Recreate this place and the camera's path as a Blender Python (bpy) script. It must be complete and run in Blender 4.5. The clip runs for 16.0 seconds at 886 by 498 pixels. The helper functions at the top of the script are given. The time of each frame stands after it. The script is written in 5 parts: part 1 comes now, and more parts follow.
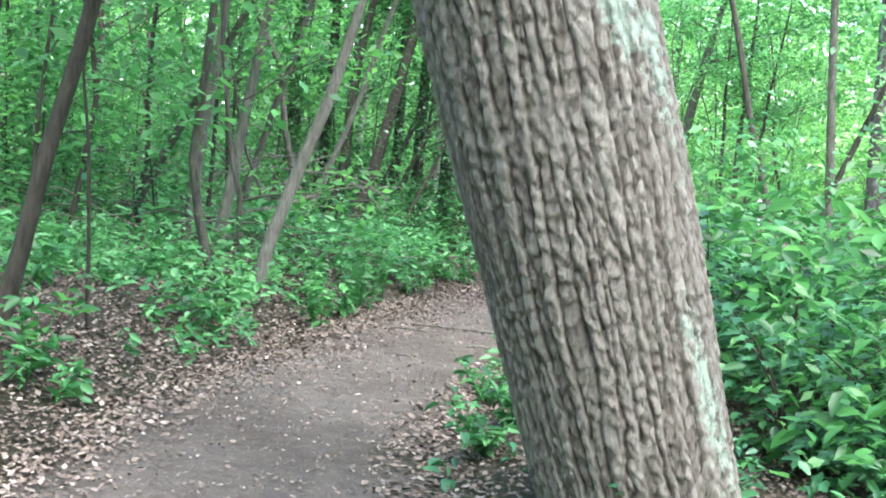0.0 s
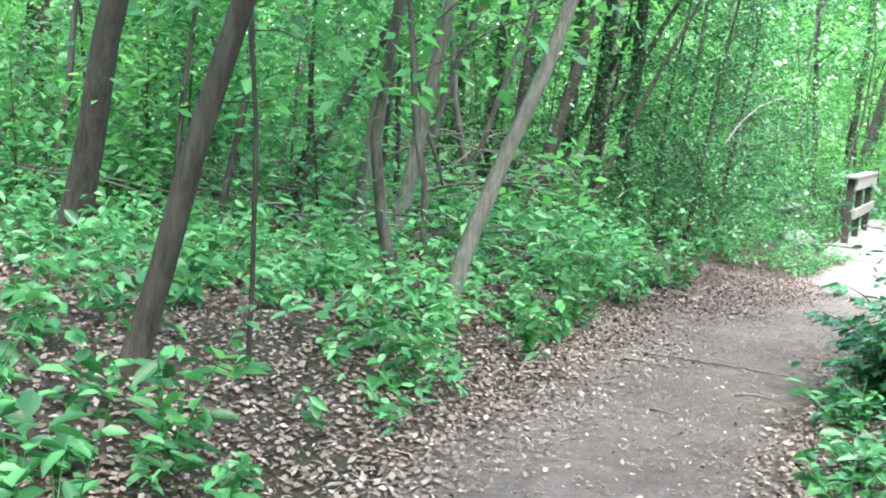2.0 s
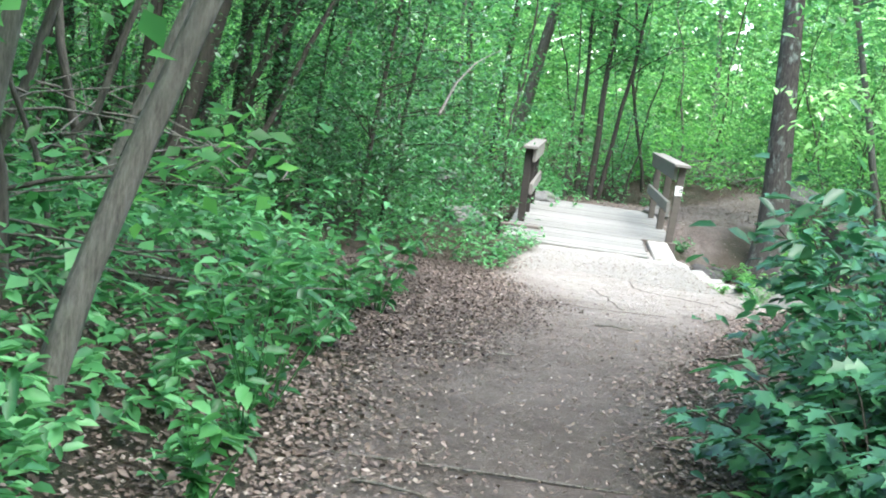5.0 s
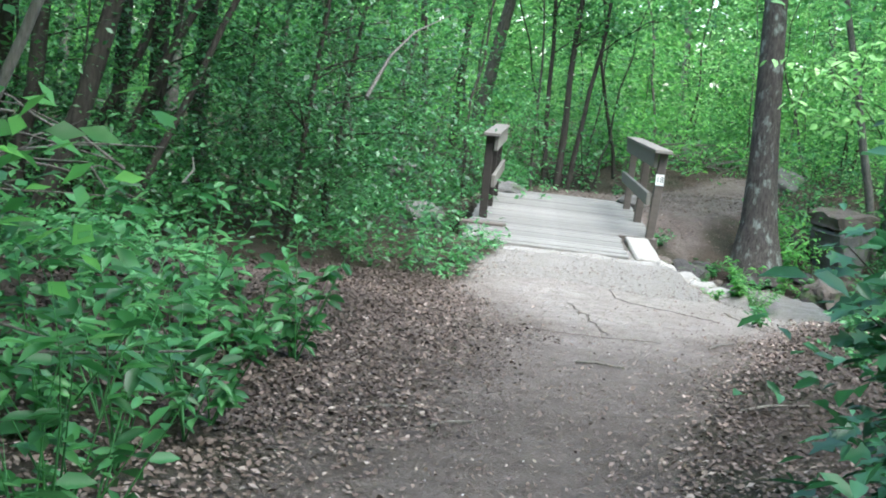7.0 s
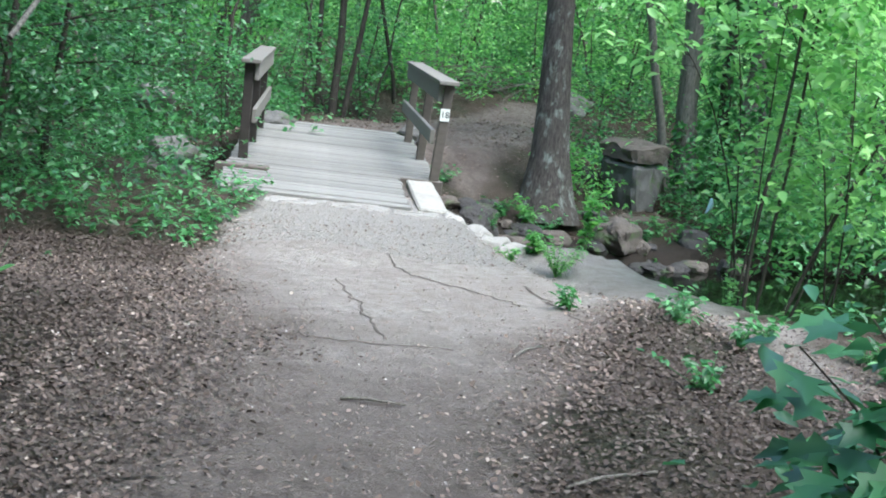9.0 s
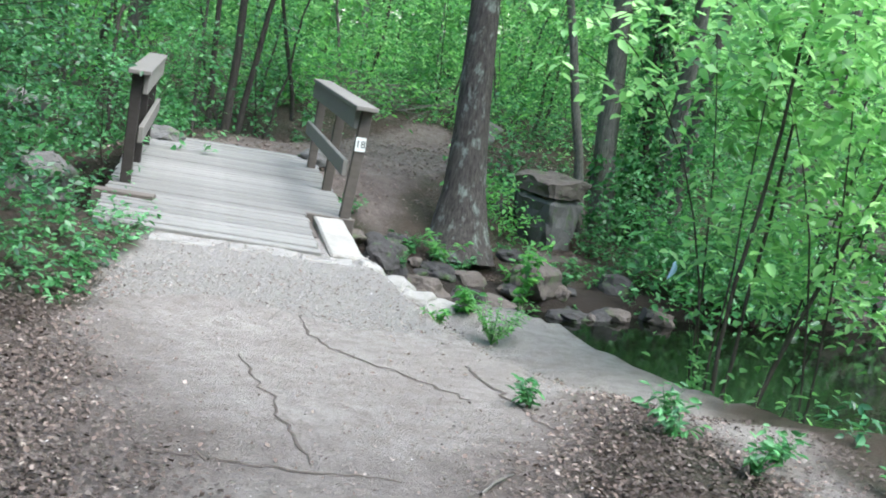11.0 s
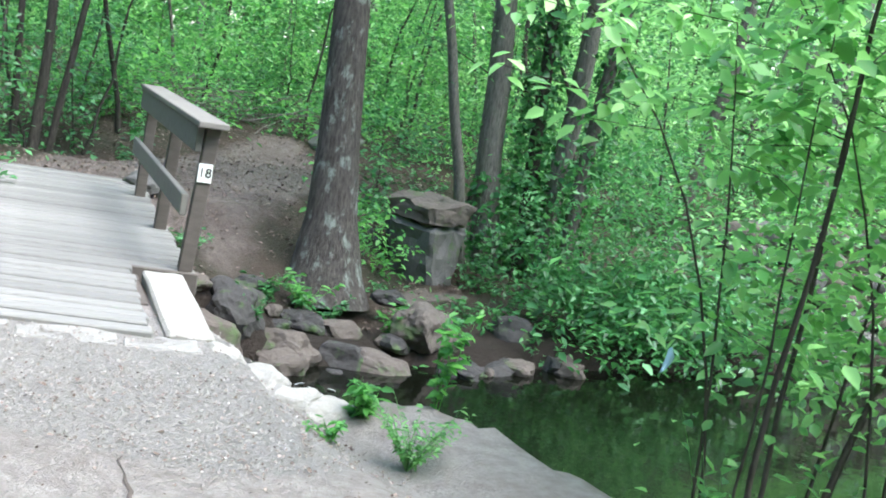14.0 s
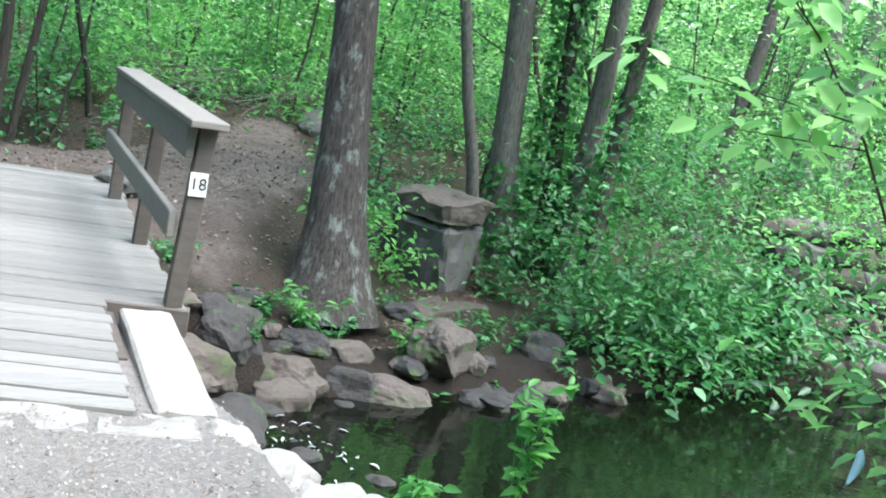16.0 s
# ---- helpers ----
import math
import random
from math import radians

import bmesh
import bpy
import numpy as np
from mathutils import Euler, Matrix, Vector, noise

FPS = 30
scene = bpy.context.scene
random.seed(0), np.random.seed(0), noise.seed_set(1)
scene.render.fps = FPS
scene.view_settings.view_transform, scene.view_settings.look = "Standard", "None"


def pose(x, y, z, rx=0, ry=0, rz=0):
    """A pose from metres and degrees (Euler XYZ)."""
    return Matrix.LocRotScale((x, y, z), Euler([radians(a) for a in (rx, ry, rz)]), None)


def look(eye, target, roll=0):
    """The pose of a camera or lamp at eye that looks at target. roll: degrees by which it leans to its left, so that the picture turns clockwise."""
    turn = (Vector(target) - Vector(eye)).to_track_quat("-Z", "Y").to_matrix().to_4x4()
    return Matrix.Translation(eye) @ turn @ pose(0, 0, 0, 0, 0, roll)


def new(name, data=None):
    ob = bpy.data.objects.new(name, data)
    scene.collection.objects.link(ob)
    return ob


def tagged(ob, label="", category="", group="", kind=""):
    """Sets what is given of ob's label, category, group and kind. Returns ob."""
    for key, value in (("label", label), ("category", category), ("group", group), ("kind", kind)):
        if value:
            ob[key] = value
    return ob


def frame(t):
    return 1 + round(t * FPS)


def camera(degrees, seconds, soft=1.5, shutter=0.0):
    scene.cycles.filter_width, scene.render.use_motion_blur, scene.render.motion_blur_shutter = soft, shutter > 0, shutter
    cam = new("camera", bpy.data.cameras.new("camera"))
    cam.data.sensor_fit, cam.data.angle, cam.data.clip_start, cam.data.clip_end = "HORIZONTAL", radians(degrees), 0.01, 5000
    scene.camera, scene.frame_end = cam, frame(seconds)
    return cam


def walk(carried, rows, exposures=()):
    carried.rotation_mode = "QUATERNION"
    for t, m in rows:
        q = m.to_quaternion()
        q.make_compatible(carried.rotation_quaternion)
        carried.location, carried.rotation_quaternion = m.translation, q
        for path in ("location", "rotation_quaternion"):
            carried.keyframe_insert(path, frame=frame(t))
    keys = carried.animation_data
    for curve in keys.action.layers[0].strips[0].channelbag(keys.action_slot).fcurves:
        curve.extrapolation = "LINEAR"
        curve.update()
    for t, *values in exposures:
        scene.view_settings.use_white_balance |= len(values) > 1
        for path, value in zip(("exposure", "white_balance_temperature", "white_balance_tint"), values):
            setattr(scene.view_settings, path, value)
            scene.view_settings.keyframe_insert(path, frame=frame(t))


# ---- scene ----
cam = camera(39.0, 16.0, soft=1.9)
PATH = [
    (0, (0.626, 0.668, 1.617), (0.534, 2.658, 1.438), 4.2),
    (0.5, (0.486, 1.071, 1.596), (0.285, 3.052, 1.411), 6.4),
    (1, (0.314, 1.639, 1.614), (0.028, 3.608, 1.41), 4.1),
    (1.5, (0.078, 2.106, 1.589), (-0.264, 4.064, 1.368), 5.6),
    (1.6, (0.037, 2.221, 1.607), (-0.32, 4.175, 1.371), 4.1),
    (2, (-0.125, 2.582, 1.593), (-0.421, 4.545, 1.352), 4.9),
    (2.5, (-0.187, 3.097, 1.624), (-0.407, 5.069, 1.371), 5.3),
    (3, (-0.316, 3.547, 1.578), (-0.418, 5.532, 1.348), 7.5),
    (3.5, (-0.46, 3.998, 1.56), (-0.453, 5.981, 1.299), 5.4),
    (4, (-0.447, 4.525, 1.573), (-0.378, 6.509, 1.327), 5.4),
    (4.5, (-0.451, 5.012, 1.515), (-0.261, 6.987, 1.264), 6.7),
    (5, (-0.52, 5.538, 1.557), (-0.214, 7.498, 1.304), 6.6),
    (5.2, (-0.522, 5.724, 1.527), (-0.217, 7.682, 1.257), 6.8),
    (7.3, (-0.022, 7.551, 1.512), (0.36, 9.495, 1.241), 4.9),
    (7.5, (0.022, 7.705, 1.505), (0.411, 9.643, 1.205), 4.3),
    (8, (0.051, 8.174, 1.537), (0.521, 10.085, 1.179), 6.0),
    (8.5, (0.168, 8.563, 1.539), (0.727, 10.447, 1.165), 8.0),
    (9, (0.455, 9.047, 1.613), (1.155, 10.883, 1.242), 6.4),
    (9.5, (0.512, 9.409, 1.594), (1.277, 11.217, 1.215), 5.4),
    (9.7, (0.522, 9.553, 1.628), (1.298, 11.357, 1.247), 6.9),
    (11.8, (0.956, 11.105, 1.62), (1.85, 12.877, 1.376), 8.7),
    (12, (1.048, 11.271, 1.612), (1.961, 13.036, 1.384), 6.9),
    (12.5, (1.217, 11.654, 1.575), (2.144, 13.41, 1.334), 9.0),
    (13, (1.314, 12.161, 1.58), (2.279, 13.895, 1.335), 8.3),
    (13.5, (1.496, 12.617, 1.534), (2.592, 14.272, 1.286), 8.2),
    (14, (1.597, 12.945, 1.518), (2.691, 14.596, 1.24), 9.6),
    (14.5, (1.62, 13.391, 1.552), (2.651, 15.08, 1.265), 10.0),
    (15, (1.745, 13.731, 1.514), (2.784, 15.411, 1.203), 10.9),
    (15.5, (1.967, 14.077, 1.536), (3.042, 15.737, 1.238), 10.0),
    (16, (2.115, 14.538, 1.515), (3.246, 16.158, 1.201), 9.8),
]
EXPOSURES = [(0.0, 3.18, 6350, 12), (1.5, 3.35, 6350, 10.5), (3.5, 3.2, 6300, 9), (5.0, 2.72, 6320, 8.5), (9.0, 2.13, 6030, 9.2), (12.0, 2.22, 6150, 10.5), (14.0, 2.42, 6150, 10.5), (16.0, 2.5, 6150, 11)]
walk(cam, [(t, look(eye, target, roll)) for t, eye, target, roll in PATH], EXPOSURES)

# ---- light: a bright, thinly clouded sky above the canopy ----
world = bpy.data.worlds.new("sky")
scene.world = world
world.use_nodes = True
wn = world.node_tree.nodes
wn.clear()
sky = wn.new("ShaderNodeTexSky")
sky.sky_type, sky.sun_disc = "NISHITA", False
sky.sun_elevation, sky.sun_rotation = radians(62), radians(150)
sky.air_density, sky.dust_density, sky.ozone_density = 1.0, 1.5, 1.0
back = wn.new("ShaderNodeBackground")
back.inputs["Strength"].default_value = 0.15
wout = wn.new("ShaderNodeOutputWorld")
world.node_tree.links.new(sky.outputs[0], back.inputs[0])
world.node_tree.links.new(back.outputs[0], wout.inputs[0])
sun_data = bpy.data.lights.new("sun", "SUN")
sun_data.energy, sun_data.angle, sun_data.color = 2.2, radians(60), (1.0, 0.98, 0.94)
sun = new("sun", sun_data)
sun.matrix_world = look((0, 0, 40), (0 - 40 * 0.53 * math.sin(radians(150)), 0 - 40 * 0.53 * math.cos(radians(150)), 0))


# ---- materials ----
def material(name, rough=0.8, spec=0.3):
    m = bpy.data.materials.new(name)
    m.use_nodes = True
    b = m.node_tree.nodes["Principled BSDF"]
    b.inputs["Roughness"].default_value = rough
    b.inputs["Specular IOR Level"].default_value = spec
    return m, m.node_tree, b


def node(tree, kind, links=(), **values):
    n = tree.nodes.new(kind)
    for key, value in values.items():
        n.inputs[key.replace("_", " ")].default_value = value
    for socket, source in links:
        tree.links.new(source, n.inputs[socket])
    return n


def ramp(tree, source, stops):
    r = tree.nodes.new("ShaderNodeValToRGB")
    tree.links.new(source, r.inputs[0])
    while len(r.color_ramp.elements) < len(stops):
        r.color_ramp.elements.new(0.5)
    for e, (p, c) in zip(r.color_ramp.elements, stops):
        e.position, e.color = p, (*c, 1)
    return r.outputs[0]


def mixed(tree, factor, a, b):
    n = tree.nodes.new("ShaderNodeMix")
    n.data_type = "RGBA"
    for socket, value in ((0, factor), (6, a), (7, b)):
        if isinstance(value, (tuple, float, int)):
            n.inputs[socket].default_value = (*value, 1) if isinstance(value, tuple) else value
        else:
            tree.links.new(value, n.inputs[socket])
    return n.outputs[2]


def bumped(tree, bsdf, source, strength, distance):
    b = node(tree, "ShaderNodeBump", [("Height", source)], Strength=strength, Distance=distance)
    tree.links.new(b.outputs[0], bsdf.inputs["Normal"])


def spot(tree, scale, detail=4.0, rough=0.6, stretch=None):
    c = tree.nodes.new("ShaderNodeTexCoord").outputs["Object"]
    if stretch:
        mp = tree.nodes.new("ShaderNodeMapping")
        mp.inputs["Scale"].default_value = stretch
        tree.links.new(c, mp.inputs[0])
        c = mp.outputs[0]
    n = node(tree, "ShaderNodeTexNoise", [("Vector", c)], Scale=scale, Detail=detail, Roughness=rough)
    return n.outputs["Fac"]


def leaf_material(name, dark, mid, light, glow=0.45):
    m = bpy.data.materials.new(name)
    m.use_nodes = True
    t = m.node_tree
    t.nodes.clear()
    isle = t.nodes.new("ShaderNodeNewGeometry").outputs["Random Per Island"]
    wide = spot(t, 0.7, 3.0)
    both = node(t, "ShaderNodeMath", [(0, isle), (1, wide)])
    both.operation = "ADD"
    half = node(t, "ShaderNodeMath", [(0, both.outputs[0])])
    half.operation, half.inputs[1].default_value = "MULTIPLY", 0.5
    colour = ramp(t, half.outputs[0], [(0.26, dark), (0.5, mid), (0.75, light)])
    gloss = node(t, "ShaderNodeBsdfPrincipled", [("Base Color", colour)], Roughness=0.4)
    gloss.inputs["Specular IOR Level"].default_value = 0.55
    bright = t.nodes.new("ShaderNodeHueSaturation")
    bright.inputs["Hue"].default_value, bright.inputs["Value"].default_value = 0.485, 1.7
    t.links.new(colour, bright.inputs["Color"])
    through_leaf = node(t, "ShaderNodeBsdfTranslucent", [("Color", bright.outputs[0])])
    mix = node(t, "ShaderNodeMixShader", [(1, gloss.outputs[0]), (2, through_leaf.outputs[0])])
    mix.inputs[0].default_value = glow
    out = node(t, "ShaderNodeOutputMaterial", [("Surface", mix.outputs[0])])
    return m


LEAF = leaf_material("leaf_green", (0.022, 0.090, 0.026), (0.046, 0.18, 0.052), (0.095, 0.30, 0.085))
LEAF_BRIGHT = leaf_material("leaf_spring", (0.038, 0.15, 0.036), (0.085, 0.29, 0.065), (0.155, 0.42, 0.10), 0.5)
# Paler than leaf_green: sunlight on the distant foliage is put into the colour.
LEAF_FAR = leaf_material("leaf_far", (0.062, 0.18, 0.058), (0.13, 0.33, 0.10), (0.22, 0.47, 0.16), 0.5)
LEAF_LOW = leaf_material("leaf_low", (0.024, 0.095, 0.032), (0.056, 0.205, 0.066), (0.145, 0.385, 0.145), 0.38)
# The gloom inside the dense thicket is painted into this darker leaf green.
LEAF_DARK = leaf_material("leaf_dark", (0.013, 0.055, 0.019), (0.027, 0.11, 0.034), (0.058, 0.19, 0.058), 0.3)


# Lighter, yellower leaf copy with the sunlight put into its base colour.
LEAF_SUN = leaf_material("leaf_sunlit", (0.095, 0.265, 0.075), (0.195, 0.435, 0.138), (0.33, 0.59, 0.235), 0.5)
# Darker, bluer leaf copy: the shade on the trailside shrubs is in its colour.
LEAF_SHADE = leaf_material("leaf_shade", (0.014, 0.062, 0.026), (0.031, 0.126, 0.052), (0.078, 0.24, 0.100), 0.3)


def litter_material(name, tone):
    m, t, b = material(name, 0.85)
    isle = t.nodes.new("ShaderNodeNewGeometry").outputs["Random Per Island"]
    c = ramp(t, isle, [(s, tuple(tone * v for v in k)) for s, k in ((0.0, (0.070, 0.051, 0.041)), (0.4, (0.112, 0.083, 0.068)), (0.85, (0.158, 0.121, 0.101)), (1.0, (0.27, 0.226, 0.194)))])
    t.links.new(c, b.inputs["Base Color"])
    return m


LITTER = litter_material("dead_leaves", 1.25)
LITTER_DRY = litter_material("dry_dead_leaves", 1.2)
LITTER_DARK = litter_material("dark_dead_leaves", 0.52)


def ground_material():
    m, t, b = material("forest_floor", 0.9, 0.2)
    way = t.nodes.new("ShaderNodeAttribute")
    way.attribute_name = "trodden"
    pale = t.nodes.new("ShaderNodeAttribute")
    pale.attribute_name = "pale"
    fine, mid, wide = spot(t, 45, 6, 0.7), spot(t, 9, 5), spot(t, 1.1, 4)
    dirt = mixed(t, fine, (0.122, 0.100, 0.087), (0.295, 0.247, 0.217))
    dirt = mixed(t, ramp(t, mid, [(0.4, (0, 0, 0)), (0.7, (0.5, 0.5, 0.5))]), dirt, (0.085, 0.064, 0.052))
    dirt = mixed(t, ramp(t, wide, [(0.38, (0, 0, 0)), (0.66, (0.6, 0.6, 0.6))]), dirt, (0.075, 0.058, 0.048))
    grit = t.nodes.new("ShaderNodeTexVoronoi")
    grit.inputs["Scale"].default_value = 55
    t.links.new(t.nodes.new("ShaderNodeTexCoord").outputs["Object"], grit.inputs["Vector"])
    dirt = mixed(t, ramp(t, grit.outputs["Distance"], [(0.10, (0.55, 0.55, 0.55)), (0.26, (0, 0, 0))]), dirt, (0.30, 0.25, 0.215))
    stone = mixed(t, fine, (0.23, 0.205, 0.185), (0.51, 0.468, 0.433))
    stone = mixed(t, ramp(t, grit.outputs["Distance"], [(0.08, (0.5, 0.5, 0.5)), (0.22, (0, 0, 0))]), stone, (0.46, 0.42, 0.385))
    stone = mixed(t, ramp(t, mid, [(0.42, (0, 0, 0)), (0.68, (0.5, 0.5, 0.5))]), stone, (0.17, 0.142, 0.124))
    stone = mixed(t, ramp(t, wide, [(0.35, (0, 0, 0)), (0.7, (0.5, 0.5, 0.5))]), stone, (0.21, 0.175, 0.155))
    soil = mixed(t, fine, (0.035, 0.026, 0.020), (0.115, 0.085, 0.066))
    soil = mixed(t, ramp(t, wide, [(0.4, (0, 0, 0)), (0.7, (0.8, 0.8, 0.8))]), soil, (0.035, 0.045, 0.024))
    c = mixed(t, way.outputs["Fac"], soil, mixed(t, pale.outputs["Fac"], dirt, stone))
    grit_part = t.nodes.new("ShaderNodeAttribute")
    grit_part.attribute_name = "grit"
    chips = mixed(t, fine, (0.175, 0.162, 0.148), (0.41, 0.389, 0.36))
    chips = mixed(t, ramp(t, grit.outputs["Distance"], [(0.08, (0.45, 0.45, 0.45)), (0.24, (0, 0, 0))]), chips, (0.44, 0.43, 0.405))
    c = mixed(t, grit_part.outputs["Fac"], c, chips)
    damp = t.nodes.new("ShaderNodeAttribute")
    damp.attribute_name = "damp"
    c = mixed(t, damp.outputs["Fac"], c, mixed(t, fine, (0.014, 0.011, 0.009), (0.048, 0.038, 0.030)))
    t.links.new(c, b.inputs["Base Color"])
    hgt = node(t, "ShaderNodeMath", [(0, fine), (1, mid)])
    bumped(t, b, hgt.outputs[0], 1.0, 0.05)
    return m


GROUND = ground_material()


def bark_material(name, dark, light, lichen=0.0, scale=1.0):
    m, t, b = material(name, 0.9, 0.15)
    grain = spot(t, 34 * scale, 7, 0.7, (1, 1, 0.2))
    wide = spot(t, 2.2, 4)
    c = mixed(t, ramp(t, grain, [(0.32, (0, 0, 0)), (0.68, (1, 1, 1))]), dark, light)
    c = mixed(t, ramp(t, wide, [(0.4, (0, 0, 0)), (0.75, (0.6, 0.6, 0.6))]), c, tuple(0.55 * v for v in light))
    if lichen:
        patch = spot(t, 5.5, 8, 0.7, (1, 1, 0.5))
        c = mixed(t, ramp(t, patch, [(0.60 - lichen, (0, 0, 0)), (0.70 - lichen, (0.6, 0.6, 0.6))]), c, (0.30, 0.35, 0.30))
    t.links.new(c, b.inputs["Base Color"])
    bumped(t, b, grain, 0.9, 0.025)
    return m


BARK = bark_material("bark_grey", (0.032, 0.029, 0.025), (0.150, 0.137, 0.117))
BARK_DARK = bark_material("bark_dark", (0.020, 0.018, 0.015), (0.090, 0.079, 0.066))
BARK_PALE = bark_material("bark_pale", (0.070, 0.064, 0.055), (0.25, 0.233, 0.203), 0.0, 1.3)
BARK_LICHEN = bark_material("bark_with_lichen", (0.018, 0.016, 0.014), (0.112, 0.099, 0.087), 0.065)


def oak_material():
    m, t, b = material("furrowed_bark", 0.9, 0.15)
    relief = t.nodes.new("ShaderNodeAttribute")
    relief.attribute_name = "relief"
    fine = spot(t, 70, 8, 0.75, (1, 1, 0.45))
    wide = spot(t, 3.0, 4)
    # Shade of the furrows is painted in: low relief darker, ridge tops lighter.
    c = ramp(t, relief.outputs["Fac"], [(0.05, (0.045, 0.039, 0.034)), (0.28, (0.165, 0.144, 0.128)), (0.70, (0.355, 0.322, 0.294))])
    c = mixed(t, ramp(t, fine, [(0.35, (0, 0, 0)), (0.75, (0.5, 0.5, 0.5))]), c, (0.10, 0.08, 0.065))
    mp = t.nodes.new("ShaderNodeMapping")
    mp.inputs["Scale"].default_value = (1, 1, 0.42)
    t.links.new(t.nodes.new("ShaderNodeTexCoord").outputs["Object"], mp.inputs[0])
    chip = t.nodes.new("ShaderNodeTexVoronoi")
    chip.inputs["Scale"].default_value = 58
    t.links.new(mp.outputs[0], chip.inputs["Vector"])
    plates = t.nodes.new("ShaderNodeSeparateColor")
    t.links.new(chip.outputs["Color"], plates.inputs[0])
    c = mixed(t, ramp(t, plates.outputs[0], [(0.1, (0.55, 0.55, 0.55)), (0.5, (0, 0, 0))]), c, (0.115, 0.096, 0.083))
    c = mixed(t, ramp(t, plates.outputs[1], [(0.55, (0, 0, 0)), (0.95, (0.45, 0.45, 0.45))]), c, (0.42, 0.388, 0.355))
    patch = t.nodes.new("ShaderNodeAttribute")
    patch.attribute_name = "lichen"
    speck = spot(t, 24, 6, 0.7)
    both = node(t, "ShaderNodeMath", [(0, patch.outputs["Fac"]), (1, speck)])
    c = mixed(t, ramp(t, both.outputs[0], [(0.88, (0, 0, 0)), (1.0, (0.85, 0.85, 0.85))]), c, (0.38, 0.47, 0.40))
    t.links.new(c, b.inputs["Base Color"])
    rough = node(t, "ShaderNodeMath", [(0, fine), (1, plates.outputs[2])])
    bumped(t, b, rough.outputs[0], 1.0, 0.022)
    return m


OAK = oak_material()


def timber_material(name, dark, light):
    m, t, b = material(name, 0.85, 0.2)
    rnd = t.nodes.new("ShaderNodeObjectInfo").outputs["Random"]
    grain = spot(t, 14, 6, 0.7, (0.12, 1.6, 1.6))
    wide = spot(t, 2.5, 4)
    c = mixed(t, grain, dark, light)
    c = mixed(t, ramp(t, wide, [(0.4, (0, 0, 0)), (0.75, (0.5, 0.5, 0.5))]), c, tuple(0.6 * v for v in light))
    hs = t.nodes.new("ShaderNodeHueSaturation")
    v = node(t, "ShaderNodeMapRange", [("Value", rnd)])
    v.inputs["To Min"].default_value, v.inputs["To Max"].default_value = 0.82, 1.15
    t.links.new(v.outputs[0], hs.inputs["Value"])
    t.links.new(c, hs.inputs["Color"])
    t.links.new(hs.outputs[0], b.inputs["Base Color"])
    bumped(t, b, grain, 0.5, 0.006)
    return m


PLANK = timber_material("weathered_deck", (0.105, 0.102, 0.094), (0.265, 0.258, 0.24))
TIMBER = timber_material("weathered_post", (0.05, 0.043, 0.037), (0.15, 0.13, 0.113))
# Darker copy of the post timber: shade on the left posts is in its colour.
TIMBER_SHADED = timber_material("shaded_post", (0.022, 0.019, 0.017), (0.075, 0.066, 0.058))
RAIL = timber_material("weathered_rail", (0.10, 0.093, 0.082), (0.235, 0.22, 0.196))


def stone_material(name, dark, light, moss=0.0):
    m, t, b = material(name, 0.88, 0.25)
    fine, wide = spot(t, 26, 7, 0.7), spot(t, 3.5, 5)
    c = mixed(t, fine, dark, light)
    c = mixed(t, ramp(t, wide, [(0.4, (0, 0, 0)), (0.7, (0.7, 0.7, 0.7))]), c, tuple(0.5 * v for v in light))
    if moss:
        c = mixed(t, ramp(t, spot(t, 4.5, 6), [(0.62 - moss, (0, 0, 0)), (0.72 - moss, (0.7, 0.7, 0.7))]), c, (0.07, 0.12, 0.04))
    t.links.new(c, b.inputs["Base Color"])
    bumped(t, b, fine, 0.7, 0.02)
    return m


STONE = stone_material("grey_stone", (0.06, 0.058, 0.055), (0.19, 0.184, 0.173), 0.06)
STONE_WET = stone_material("wet_stone", (0.018, 0.017, 0.016), (0.085, 0.080, 0.076), 0.08)
STONE_PALE = stone_material("pale_stone", (0.17, 0.16, 0.14), (0.43, 0.41, 0.375))
CONCRETE = stone_material("worn_concrete", (0.16, 0.152, 0.138), (0.35, 0.335, 0.31))
STONE_BROWN = stone_material("brown_stone", (0.052, 0.043, 0.035), (0.165, 0.140, 0.120), 0.05)


def water_material():
    m, t, b = material("stream_water", 0.02, 0.26)
    b.inputs["Base Color"].default_value = (0.004, 0.005, 0.003, 1)
    bumped(t, b, spot(t, 7, 3, 0.5), 0.12, 0.02)
    return m


WATER = water_material()


def plain_material(name, colour, rough=0.5):
    m, t, b = material(name, rough)
    c = mixed(t, spot(t, 30, 4), tuple(0.85 * v for v in colour), colour)
    t.links.new(c, b.inputs["Base Color"])
    return m


WHITE = plain_material("white_plate", (0.75, 0.76, 0.72))
PETAL = plain_material("pale_petal", (0.62, 0.58, 0.54))
SOIL = plain_material("crack_soil", (0.085, 0.070, 0.060), 0.95)
BLACK = plain_material("black_paint", (0.03, 0.03, 0.03))
GLINT = plain_material("water_glint", (0.5, 0.52, 0.51), 0.4)
BLUE = plain_material("pale_blue_plastic", (0.45, 0.65, 0.85), 0.35)


# ---- helpers for meshes ----
def part(name, data, mat, parent=None, label="", at=None):
    """Links a bmesh or a mesh as one object under a thing or a part."""
    if isinstance(data, bmesh.types.BMesh):
        me = bpy.data.meshes.new(name)
        data.to_mesh(me)
        data.free()
        data = me
    if mat and not data.materials:
        data.materials.append(mat)
    ob = new(name, data)
    ob.parent = parent
    if at is not None:
        ob.matrix_basis = at
    if label:
        tagged(ob, label)
    return ob


